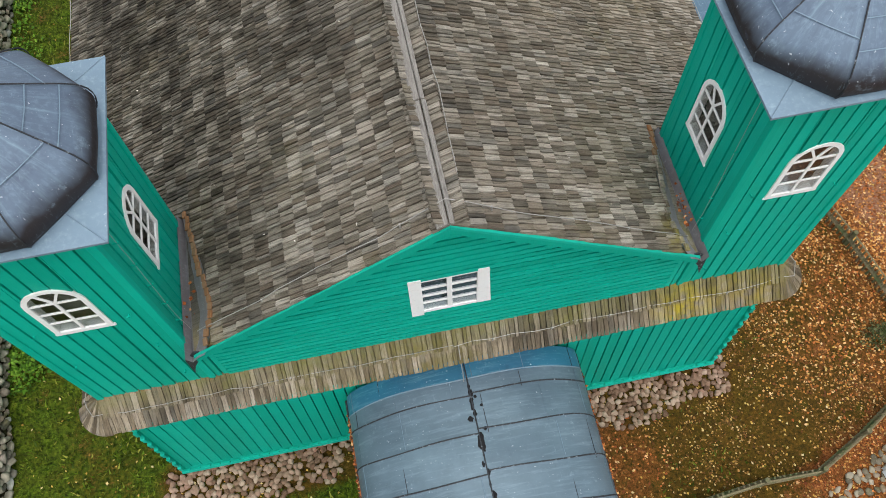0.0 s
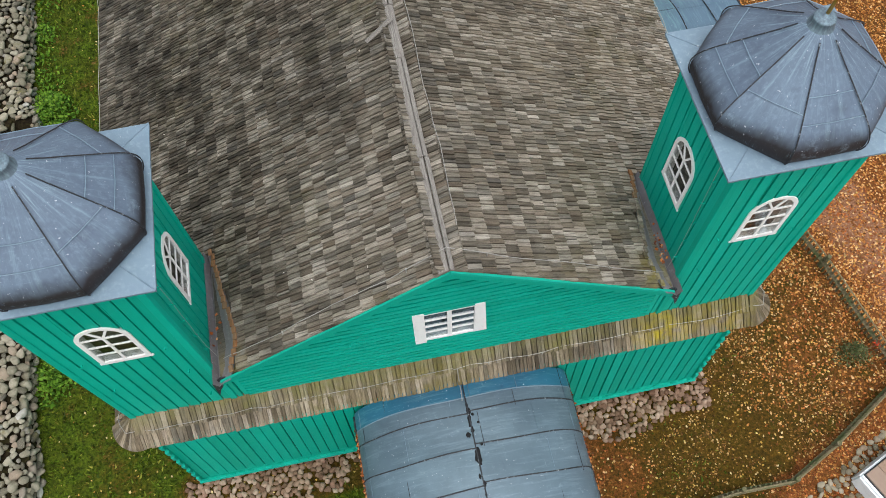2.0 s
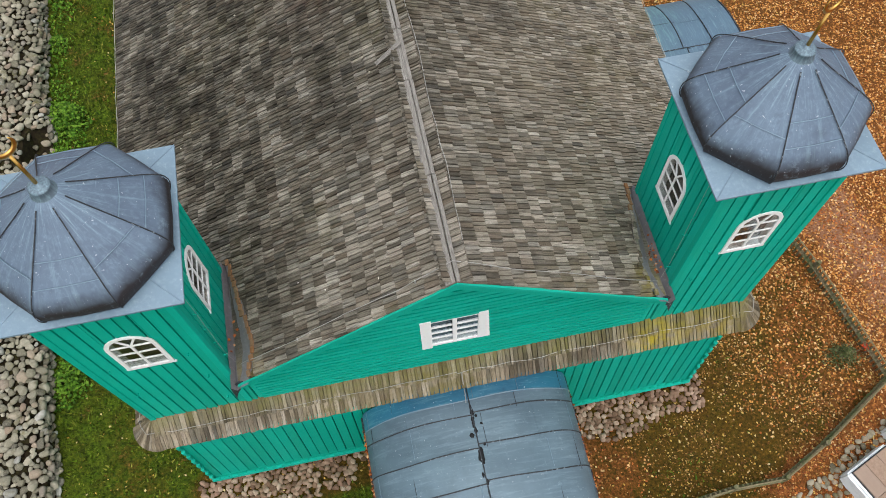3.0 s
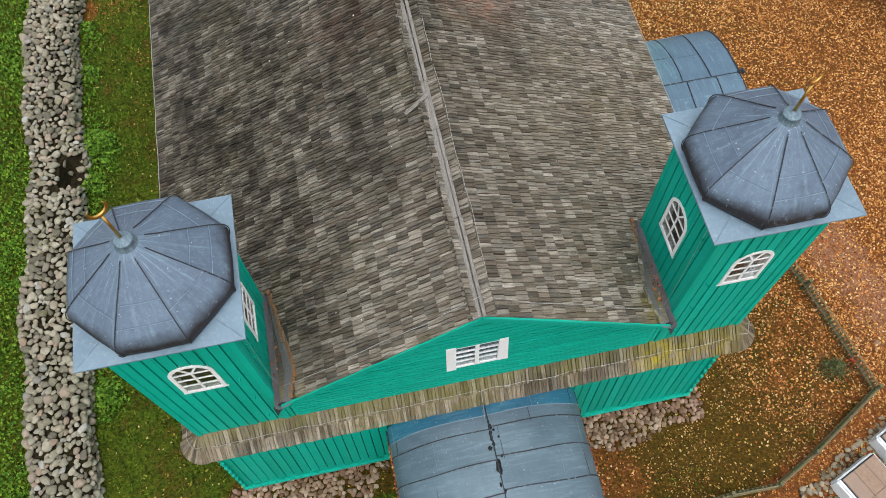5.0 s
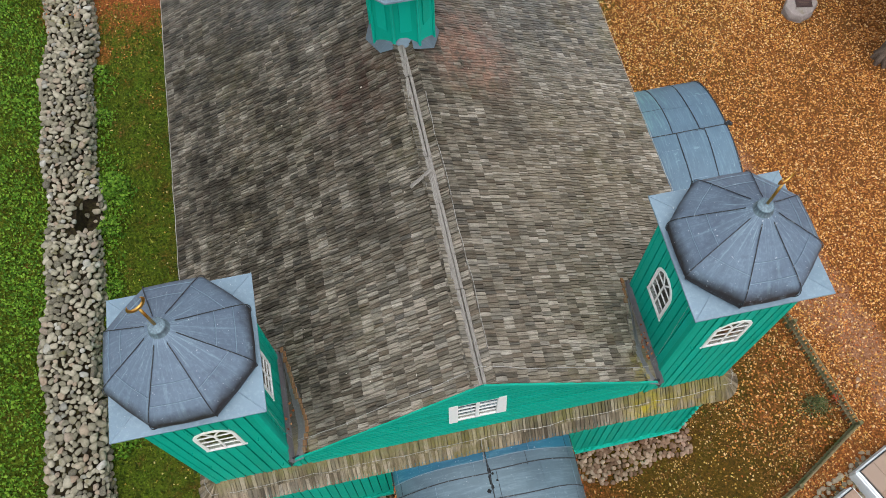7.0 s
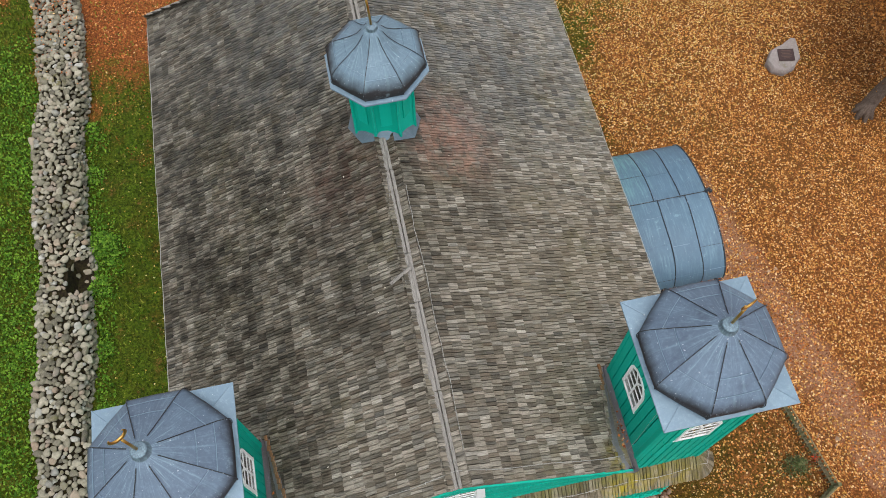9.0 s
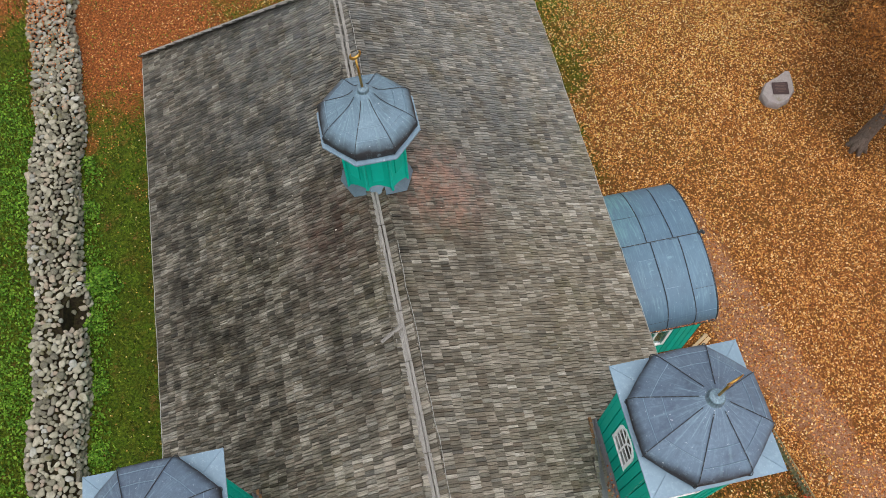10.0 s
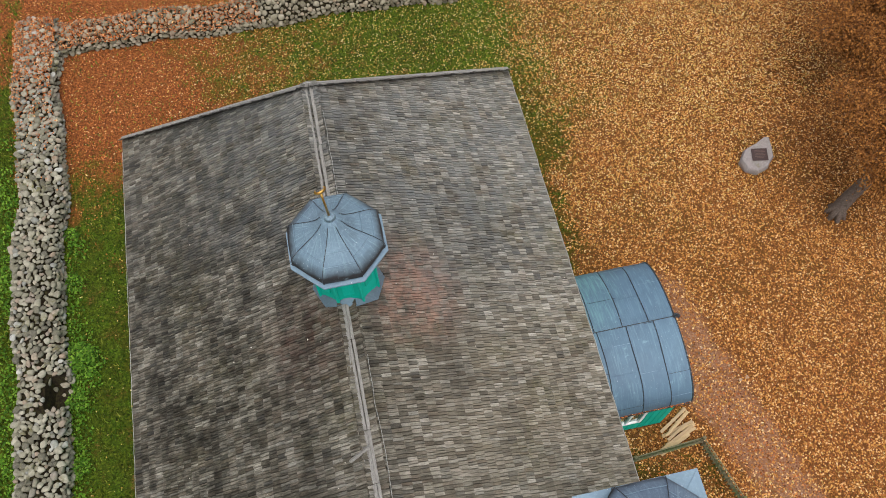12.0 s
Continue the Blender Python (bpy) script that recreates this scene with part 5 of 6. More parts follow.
# torn tar along the crown
for t, r, off in ((-0.42, 0.016, 0), (-0.50, 0.022, 0), (-0.60, 0.030, 0.01), (-0.70, 0.034, 0), (-0.80, 0.030, -0.01), (-0.90, 0.026, 0.01), (-1.00, 0.014, 0), (-0.97, 0.040, -0.07), (-0.66, 0.022, 0.06), (-0.80, 0.020, 0.12), (-1.14, 0.026, 0.10), (-1.26, 0.040, 0.01), (-1.34, 0.048, 0), (-1.40, 0.034, 0.02), (-1.5, 0.016, 0), (-1.62, 0.024, -0.03), (-1.74, 0.026, 0.02), (-1.9, 0.018, 0), (-2.06, 0.030, 0.03), (-2.2, 0.016, 0)):
    bm = bmesh.new()
    bmesh.ops.create_icosphere(bm, subdivisions=2, radius=1)
    px, py, pz = at(0.0, t)
    for v in bm.verts:
        v.co = Vector((px + off + v.co.x * r * rng.uniform(0.45, 1.3), py + v.co.y * r * (1.1 if abs(off) > 0.04 else 2.2) * rng.uniform(0.6, 1.3), pz + 0.004 - abs(off) * 0.04 + v.co.z * 0.014))
    part("tar_patch", bm, TAR, porch, "black tar patch on the crown seam")

side_porch = tagged(empty("side_porch", (0, 0, 0)), "green side porch with barrel-vaulted blue-grey zinc roof", "porch")
at2 = barrel(side_porch, 6.1, 1.90, 2.42, 1.0, "x", 4.7, 7.52, (5.55, 6.28, 6.96), ZINC_BLUE, ZINC_BLUE, (), (5.50, 6.20, 6.85))
body = [(6.1 + 1.78 * math.sin(math.pi / 2 * q), 2.38 + 0.97 * math.cos(math.pi / 2 * q) ** 0.9) for q in np.linspace(-1, 1, 15)]
part("porch_body", prism([(4.35, -0.6), (7.85, -0.6)] + body[::-1], "x", 4.8, 7.38), GREEN_GAP_SHADE, side_porch, "green porch walls")
for k in range(14):
    x = 4.95 + 0.172 * k
    for y, s in ((4.35, -1), (7.85, 1)):
        part("board", box(x, x + 0.158, min(y, y + s * 0.03), max(y, y + s * 0.03), gz(x, y) + 0.05, 2.38, 0.004), GREEN, side_porch)
for k in range(20):
    y = 4.36 + 0.174 * k
    part("board", box(7.38, 7.41, y, y + 0.16, gz(7.4, y) + 0.05, 2.38, 0.004), GREEN, side_porch)
f = Face((0, 4.31, 0), (1, 0, 0), (0, -1, 0))
w = empty("window")
w.parent = side_porch
tagged(w, "white framed porch window")
part("casing", face_ring(f, [(5.75, 1.05), (6.55, 1.05), (6.55, 2.2), (5.75, 2.2)], [(5.83, 1.13), (6.47, 1.13), (6.47, 2.12), (5.83, 2.12)], 0, 0.06), WHITE, w)
part("mullion", face_prism(f, [(6.12, 1.13), (6.18, 1.13), (6.18, 2.12), (6.12, 2.12)], 0.01, 0.05), WHITE, w)
part("pane", face_prism(f, [(5.83, 1.13), (6.47, 1.13), (6.47, 2.12), (5.83, 2.12)], 0.006, 0.012), GLASS, w)
# ridge ornament at the end of the crown
part("end_knob", tube([at2(0, 7.5), (7.56, 6.1, 3.5), (7.62, 6.08, 3.42)], 0.05, 8), SEAM, side_porch, "small dark knob at the roof end")


# ---- lightning conductor ----
wires = tagged(empty("lightning_conductor"), "thin galvanised lightning conductor wire on small brackets", "conductor")


def wire(points, r=0.006, sub=6, sag=0.02, bracket=None):
    pts = [Vector(p) for p in points]
    fine = []
    for a, b in zip(pts, pts[1:]):
        n = max(2, int((b - a).length / 0.25))
        for k in range(n):
            p = a.lerp(b, k / n)
            fine.append(p + Vector((rng.uniform(-1, 1), rng.uniform(-1, 1), rng.uniform(-0.3, 0.6))) * sag * 0.5)
    fine.append(pts[-1])
    part("wire", tube(fine, r, 5), WIRE, wires)
    if bracket:
        for p in fine[2::bracket]:
            part("bracket", tube([p - Vector((0, 0, 0.07)), p + Vector((0, 0, 0.012))], 0.011, 5), WIRE, wires)


wire([(0.17, GABLE_Y + 0.28, roof_z(0.17) + 0.11)] + [(0.19 + 0.02 * (i % 2), y, roof_z(0.2) + 0.11) for i, y in enumerate(np.arange(0.6, 6.0, 0.9))], bracket=4)
wire([(0.2, y, roof_z(0.2) + 0.11) for y in np.arange(7.4, HIP_Y, 0.8)], bracket=4)
for s in (-1, 1):
    wire([(0.0, GABLE_Y + 0.24, RIDGE_Z + 0.12)] + [(s * x, GABLE_Y + 0.20 + 0.02 * (i % 2), roof_z(x) + 0.11) for i, x in enumerate((0.7, 1.4, 2.1, 2.75))] + [(s * 3.0, 0.1, roof_z(3.0) + 0.02)], 0.006, bracket=7)
    wire([(s * x, -0.19, SKIRT_Z - 0.12) for x in np.arange(0, 4.6, 0.55)] + [(s * 4.85, -0.14, SKIRT_Z - 0.12), (s * 4.95, 0.05, SKIRT_Z - 0.12), (s * 4.9, 0.3, SKIRT_Z - 0.1)], 0.0048, sag=0.05, bracket=3)
    wire([(s * (EAVE_X - 0.03), y, roof_z(EAVE_X) + 0.1) for y in np.arange(1.9, 13.2, 1.1)], 0.006, bracket=6)
    wire([(s * (EAVE_X - 0.05), REAR_Y - 0.08, roof_z(EAVE_X) + 0.12), (s * 2.6, (HIP_Y + REAR_Y) / 2, roof_z(2.6) + 0.12), (0, HIP_Y, RIDGE_Z + 0.14)], 0.006, bracket=6)
for s in (-1, 1):
    tx = s * (TX0 - 0.075)
    wire([(tx, 0.26 - 0.012 * k, 8.84 - 0.4 * k) for k in range(7)] + [(s * (TX0 - 0.12), 0.16, 6.06)], 0.0032, sag=0.008)
    for k in range(6):
        z = 8.62 - 0.46 * k
        part("bracket", tube([(s * (TX0 - 0.02), 0.255 - 0.014 * k, z), (s * (TX0 - 0.085), 0.255 - 0.014 * k, z), (s * (TX0 - 0.095), 0.255 - 0.014 * k, z + 0.03)], 0.009, 5), GREEN, wires)
    for ux, z in ((3.42, 7.1), (3.42, 6.2), (4.44, 7.0), (4.44, 6.0), (3.42, 5.2)):
        part("hook", tube([(s * ux, TY0 - 0.02, z), (s * ux, TY0 - 0.075, z), (s * ux, TY0 - 0.085, z + 0.05)], 0.009, 5), GREEN, wires, "green-painted wall hook")
for ux, z in ((-1.35, 6.0), (1.25, 6.3)):
    part("hook", tube([(ux, 0.0, z), (ux, -0.065, z), (ux, -0.075, z + 0.05)], 0.009, 5), GREEN, wires, "green-painted wall hook")
wire([(0.05, -0.2, SKIRT_Z - 0.1), (0.06, -0.36, SKIRT_Z - 0.4), (0.08, -0.45, 3.75)], 0.008)


# ---- stones ----
def stone_mesh(seed, material, flat=0.7):
    r = random.Random(seed)
    bm = bmesh.new()
    bmesh.ops.create_icosphere(bm, subdivisions=2, radius=0.5)
    ax = [Vector((r.gauss(0, 1), r.gauss(0, 1), r.gauss(0, 1))).normalized() for _ in range(11)]
    cut = [r.uniform(0.26, 0.42) for _ in ax]
    for v in bm.verts:
        p = v.co.copy()
        for a, c in zip(ax, cut):
            d = p.dot(a)
            if d > c:
                p -= a * (d - c) * 0.9
        p *= 1 + 0.10 * noise.noise(p * 3 + Vector((seed, 0, 0)))
        v.co = Vector((p.x, p.y, p.z * flat))
    return shared("stone", bm, material, True)


FIELD = [stone_mesh(i, STONE, 0.64) for i in range(12)]
DARK_FIELD = [stone_mesh(20 + i, STONE_DARK, 0.7) for i in range(9)]
FLAT_FIELD = [stone_mesh(60 + i, STONE_DARK, 0.42) for i in range(8)]
COBBLES = [stone_mesh(40 + i, COBBLE, 0.6) for i in range(9)]


def scatter(n_try, area, size, gap, seed, inside):
    """Places in an area that keep off one another."""
    r = random.Random(seed)
    cell = size[1] * 1.02
    grid, out = {}, []
    for _ in range(n_try):
        x, y = r.uniform(area[0], area[1]), r.uniform(area[2], area[3])
        if not inside(x, y):
            continue
        d = r.uniform(*size) if r.random() > 0.12 else size[1] * r.uniform(0.95, 1.0)
        k = (int(x // cell), int(y // cell))
        ok = True
        for i in (-1, 0, 1):
            for j in (-1, 0, 1):
                for (a, b, e) in grid.get((k[0] + i, k[1] + j), ()):
                    if (a - x) ** 2 + (b - y) ** 2 < ((d + e) * 0.5 * gap) ** 2:
                        ok = False
                        break
        if ok:
            grid.setdefault(k, []).append((x, y, d))
            out.append((x, y, d))
    return out


def packed(area, step, seed, inside):
    """Places in a close, slightly uneven pattern, as stones are set by hand."""
    r = random.Random(seed)
    out, row = [], 0
    y = area[2]
    while y < area[3]:
        x = area[0] + (step / 2 if row % 2 else 0)
        while x < area[1]:
            px, py = x + r.gauss(0, 0.16) * step, y + r.gauss(0, 0.16) * step
            if inside(px, py) and r.random() > 0.04:
                out.append((px, py, step * r.uniform(0.86, 1.10)))
            x += step
        y += step * 0.87
        row += 1
    return out


def stones(parent, places, meshes, lift, chosen, name, joined_name, label):
    """Single stones where chosen, the rest joined into one mesh."""
    jv, jf = [], []
    for x, y, z, d in places:
        me = meshes[rng.randrange(len(meshes))]
        m4 = Matrix.Translation((x, y, z + d * lift)) @ Euler((rng.uniform(-0.35, 0.35), rng.uniform(-0.35, 0.35), rng.uniform(0, 6.28))).to_matrix().to_4x4() @ Matrix.Diagonal((d * rng.uniform(1.0, 1.3), d * rng.uniform(0.85, 1.05), d * rng.uniform(0.8, 1.1), 1))
        if chosen(x, y):
            piece(name, me, parent, m4)
        else:
            k = len(jv)
            jv.extend(m4 @ v.co for v in me.vertices)
            jf.extend(tuple(i + k for i in p.vertices) for p in me.polygons)
    if jv:
        sheet(joined_name, jv, jf, meshes[0].materials[0], parent, label, "stuff", True)


# dry stone walls: an earth core and field stones over its faces and top
WX0, WX1, WH = -9.42, -8.22, 0.52


def wall_wave(y):
    return 0.09 * math.sin(y * 0.9 + 0.5) + 0.06 * math.sin(y * 2.3)


def stone_wall(name, label, along, lo, hi, c0, c1, height, gap_at=None, tight=0.64):
    w = empty(name)
    tagged(w, label, "wall")
    bm = bmesh.new()
    rows = []
    steps = np.arange(lo, hi + 0.01, 0.2)
    for t in steps:
        dx = wall_wave(t)
        ring = []
        hh = height
        he = height - (0.43 if gap_at and abs(t - gap_at) < 0.42 else 0)
        for c, h in ((c0 + dx - 0.06, -0.2), (c0 + dx + 0.02, hh * 0.7), (c0 + dx + 0.22, hh - 0.07), (c1 + dx - 0.52, hh - 0.07), (c1 + dx - 0.42, he - 0.07), (c1 + dx - 0.02, he * 0.7), (c1 + dx + 0.06, -0.2)):
            x, y = (c, t) if along == "y" else (t, c)
            ring.append(bm.verts.new((x, y, gz(x, y) + h)))
        rows.append(ring)
    for a, b in zip(rows, rows[1:]):
        for k in range(6):
            bm.faces.new((a[k], a[k + 1], b[k + 1], b[k]))
    bm.faces.new(rows[0])
    bm.faces.new(rows[-1][::-1])
    bmesh.ops.recalc_face_normals(bm, faces=bm.faces[:])
    part("wall_core", bm, EARTH, w, "dark earth and moss between the stones")
    places = []
    girth = (c1 - c0) + 2 * 0.42
    for a, b, d in scatter(60000, (lo, hi, 0, girth), (0.115, 0.265), tight, 5 if along == "y" else 6, lambda t, q: True):
        dx = wall_wave(a)
        hh = height - (0.18 if gap_at and abs(a - gap_at) < 0.45 and b > girth * 0.55 else 0)
        fallen = gap_at and abs(a - gap_at) < 0.38 + 0.07 * math.sin(7 * b) and b > girth * (0.52 + 0.05 * math.sin(11 * a))
        if fallen and rng.random() < 0.8:
            continue
        if b < 0.42:
            c, h = c0 + dx - 0.04 + 0.10 * b, b / 0.42 * hh * 0.85
        elif b > girth - 0.42:
            c, h = c1 + dx + 0.04 - 0.10 * (girth - b), (girth - b) / 0.42 * hh * 0.85
        else:
            q = (b - 0.42) / (girth - 0.84)
            c, h = c0 + dx + q * (c1 - c0), hh - 0.06 + 0.05 * math.sin(math.pi * q)
        if fallen:
            h = rng.uniform(0.0, 0.12)
        x, y = (c, a) if along == "y" else (a, c)
        places.append((x, y, gz(x, y) + h, d))
    return w, places


wall_a, places = stone_wall("stone_wall", "dry field stone wall, broad and low, partly mossy", "y", -6, 21.2, WX0, WX1, WH, 8.3)
stones(wall_a, places, FIELD, 0.05, lambda x, y: 6.0 < y < 10.2, "stone", "stones", "rounded grey and pinkish field stones")
wall_b, places = stone_wall("stone_wall", "low tumbled field stone wall behind the yard", "x", -8.1, 9.0, 19.95, 21.0, 0.30, None, 0.78)
stones(wall_b, places, DARK_FIELD, 0.05, lambda x, y: -6.0 < x < -1.6, "stone", "stones", "rounded grey and pinkish field stones")

# cobbled apron along the front wall
apron = tagged(empty("cobble_apron", (0, -0.4, 0)), "pale cobbles set in earth along the wall", "paving", kind="structure")
apron.location = (0, 0, 0)


def on_apron(x, y):
    left = -5.35 < x < -1.55 and 0.0 > y > -0.80 - 0.1 * math.sin(x * 3) - (0.15 if x < -3.5 else 0)
    right = 1.95 < x < 5.35 and 0.0 > y > -0.72 - 0.12 * math.sin(x * 2.4) + 0.12 * max(0, x - 4.2)
    corner = 5.0 < x < 5.35 and -0.6 < y < 0.5
    bare = math.hypot((x + 1.95) * 0.9, y + 0.82) < 0.42 + 0.08 * math.sin(9 * x)
    return (left or right or corner) and not bare


places = [(x, y, gz(x, y) + 0.035, d * 1.28) for x, y, d in packed((-5.5, 5.5, -1.1, 0.6), 0.112, 9, on_apron)]
stones(apron, places, COBBLES, -0.12, lambda x, y: -5.4 < x < -4.2 or 2.0 < x < 3.2, "cobble", "cobbles", "small rounded cobbles")

# cobbles of the path and by the side porch
path = tagged(empty("path"), "cobbled path with pinkish gravel and leaves", "path", kind="structure")
places = [(x, y, gz(x, y) - 0.04, d) for x, y, d in scatter(16000, (7.8, 14.5, -7, 9.0), (0.09, 0.20), 1.0, 12, lambda x, y: path_gap(x, y) < 1.0 + 0.2 * math.sin(y * 3))
          if rng.random() < 0.62]
gate_places = [(x, y, gz(x, y) + 0.035, d * 1.1) for x, y, d in packed((5.2, 10.4, -5.5, -0.6), 0.135, 13, lambda x, y: y < -1.32 - 0.45 * abs(x - 9.4) and y > -2.9) if rng.random() < 0.85]
stones(path, places, COBBLES, -0.17, lambda x, y: y > 5.5, "cobble", "cobbles", "worn cobbles sunk in the path")
stones(path, gate_places, FLAT_FIELD, -0.20, lambda x, y: x < 8.6, "cobble", "cobbles", "flat grey stones set by the platforms")

# ---- low fence round the front bed ----
fence = tagged(empty("low_fence", (8.4, 3.6, 0)), "low mossy wooden fence with close pickets and bleached rails", "fence")
fence.location = (0, 0, 0)
LINE = ((6.3, 3.5), (8.25, 3.62), (8.75, 1.95), (9.32, -0.76), (7.35, -1.84), (6.3, -2.32), (5.2, -2.3), (3.6, -2.45))
FH = 0.42
for (x0, y0), (x1, y1) in zip(LINE, LINE[1:]):
    ln = math.hypot(x1 - x0, y1 - y0)
    ux, uy = (x1 - x0) / ln, (y1 - y0) / ln

    def fp(d, h, o=0.0):
        x, y = x0 + ux * d - uy * o, y0 + uy * d + ux * o
        return (x, y, gz(x, y) + h)

    for h, o, r in ((0.10, 0.02, 0.018), (FH - 0.03, 0.02, 0.016)):
        part("rail", tube([fp(0, h, o), fp(ln / 2, h + 0.012, o), fp(ln, h, o)], r, 6), RAIL, fence)
    part("board_low", tube([fp(0, 0.2, -0.01), fp(ln, 0.2, -0.01)], 0.05, 4), FENCE, fence)
    d = 0.0
    while d < ln:
        h = FH + rng.uniform(-0.04, 0.03)
        part("picket", tube([fp(d, -0.05, -0.02), fp(d + rng.uniform(-0.01, 0.01), h, -0.02)], 0.026, 5, 0.8), FENCE, fence)
        d += 0.105
    part("post", tube([fp(0, -0.1), fp(0, FH + 0.08)], 0.05, 7), FENCE, fence)

# ---- white low boxes paved with slabs, by the gate ----


def slab_box(at, yaw, lx, ly, h):
    x, y = at
    t = tagged(empty("low_platform", (x, y, gz(x, y))), "low white rendered platform topped with brown slabs", "platform", "white platforms by the fence")
    t.rotation_euler = (0, 0, yaw)
    bm = bmesh.new()
    add_box(bm, 0, lx, -ly, 0, -0.2, h)
    bmesh.ops.bevel(bm, geom=bm.edges[:], offset=0.04, segments=3, affect="EDGES")
    part("plinth", bm, RENDER, t, smooth=False)
    part("top_rim", box(0.09, lx - 0.04, -ly + 0.06, -0.035, h - 0.02, h + 0.022, 0.006), SEAM, t, "dark joint under the slabs")
    nx2, ny2 = 3, 2
    for i in range(nx2):
        for j in range(ny2):
            w, d = (lx - 0.16) / nx2, (ly - 0.12) / ny2
            x0, y0 = 0.11 + i * w, -ly + 0.07 + j * d
            part("slab", box(x0, x0 + w - 0.006, y0, y0 + d - 0.006, h + 0.01, h + 0.05 + rng.uniform(0, 0.006), 0.006), SLAB, t)
    return t


slab_box((7.50, -2.49), radians(22), 1.12, 1.35, 0.42)
slab_box((8.73, -1.80), radians(22), 1.30, 1.35, 0.42)

# ---- boulder with a plaque ----
bx, by = 12.97, 11.62
OUTLINE = ((-0.52, -0.02), (-0.44, -0.33), (-0.14, -0.50), (0.22, -0.40), (0.50, -0.12), (0.55, 0.18), (0.56, 0.52), (0.44, 0.55), (0.08, 0.40), (-0.32, 0.24))
bm = bmesh.new()
rings = []
for grow, h in ((0.98, -0.12), (1.06, 0.10), (1.05, 0.24), (1.0, 0.315), (0.955, 0.345), (0.70, 0.352), (0.40, 0.355)):
    ring = []
    for (x0, y0), (x1, y1) in zip(OUTLINE, OUTLINE[1:] + OUTLINE[:1]):
        for k in range(3):
            p = Vector(((x0 + (x1 - x0) * k / 3) * grow, (y0 + (y1 - y0) * k / 3) * grow, h))
            if h > 0.2:
                p.z += 0.20 * p.y
            p += Vector((noise.noise(p * 4), noise.noise(p * 4 + Vector((5, 0, 0))), noise.noise(p * 5 + Vector((0, 7, 0))))) * 0.022
            ring.append(bm.verts.new(p))
    rings.append(ring)
for lo, hi in zip(rings, rings[1:]):
    for k in range(len(lo)):
        j = (k + 1) % len(lo)
        bm.faces.new((lo[k], lo[j], hi[j], hi[k]))
bm.faces.new(rings[-1])
bmesh.ops.recalc_face_normals(bm, faces=bm.faces[:])
boulder = part("boulder", bm, GRANITE)
boulder.location = (bx, by, gz(bx, by))
tagged(boulder, "pale granite boulder with a dark plaque on its sloping top", "boulder")
tilt = Matrix.Translation((0.05, -0.02, 0.362)) @ Matrix.Rotation(math.atan(0.20), 4, "X") @ Matrix.Rotation(radians(-9), 4, "Z")
part("plaque", box(-0.25, 0.25, -0.20, 0.20, 0, 0.03, 0.006, tilt), PLAQUE, boulder, "dark bronze plaque")
for i in range(6):
    z0 = 0.135 - 0.05 * i
    half = (0.15, 0.17, 0.12, 0.17, 0.16, 0.1)[i]
    part("lettering", box(-half, half, z0 - 0.012, z0 + 0.012, 0.031, 0.034, 0, tilt), LETTERING, boulder, "faint raised lines of lettering")

# ---- stacked timber by the side porch ----
for k in range(10):
    a = radians(rng.uniform(6, 34))
    ln = rng.uniform(0.65, 1.0)
    ob = part("sawn_board", box(-ln / 2, ln / 2, -rng.uniform(0.028, 0.05), rng.uniform(0.028, 0.05), 0, 0.035, 0.004), TIMBER)
    x, y = 7.78 + 0.09 * math.sin(k * 2.1), 3.86 + 0.055 * k
    ob.location, ob.rotation_euler = (x, y, gz(x, y) + 0.012 + 0.037 * (k % 3)), (0, 0, a)
    tagged(ob, "fresh pale sawn board lying on the leaves", "board", "boards beside the side porch")
ob = part("sawn_board", box(-0.5, 0.5, -0.09, 0.09, 0, 0.06, 0.006), TIMBER)
ob.location, ob.rotation_euler = (7.55, 3.72, gz(7.55, 3.72) + 0.01), (0, 0, radians(22))
tagged(ob, "thick brown sawn plank under the fence", "board", "boards beside the side porch")


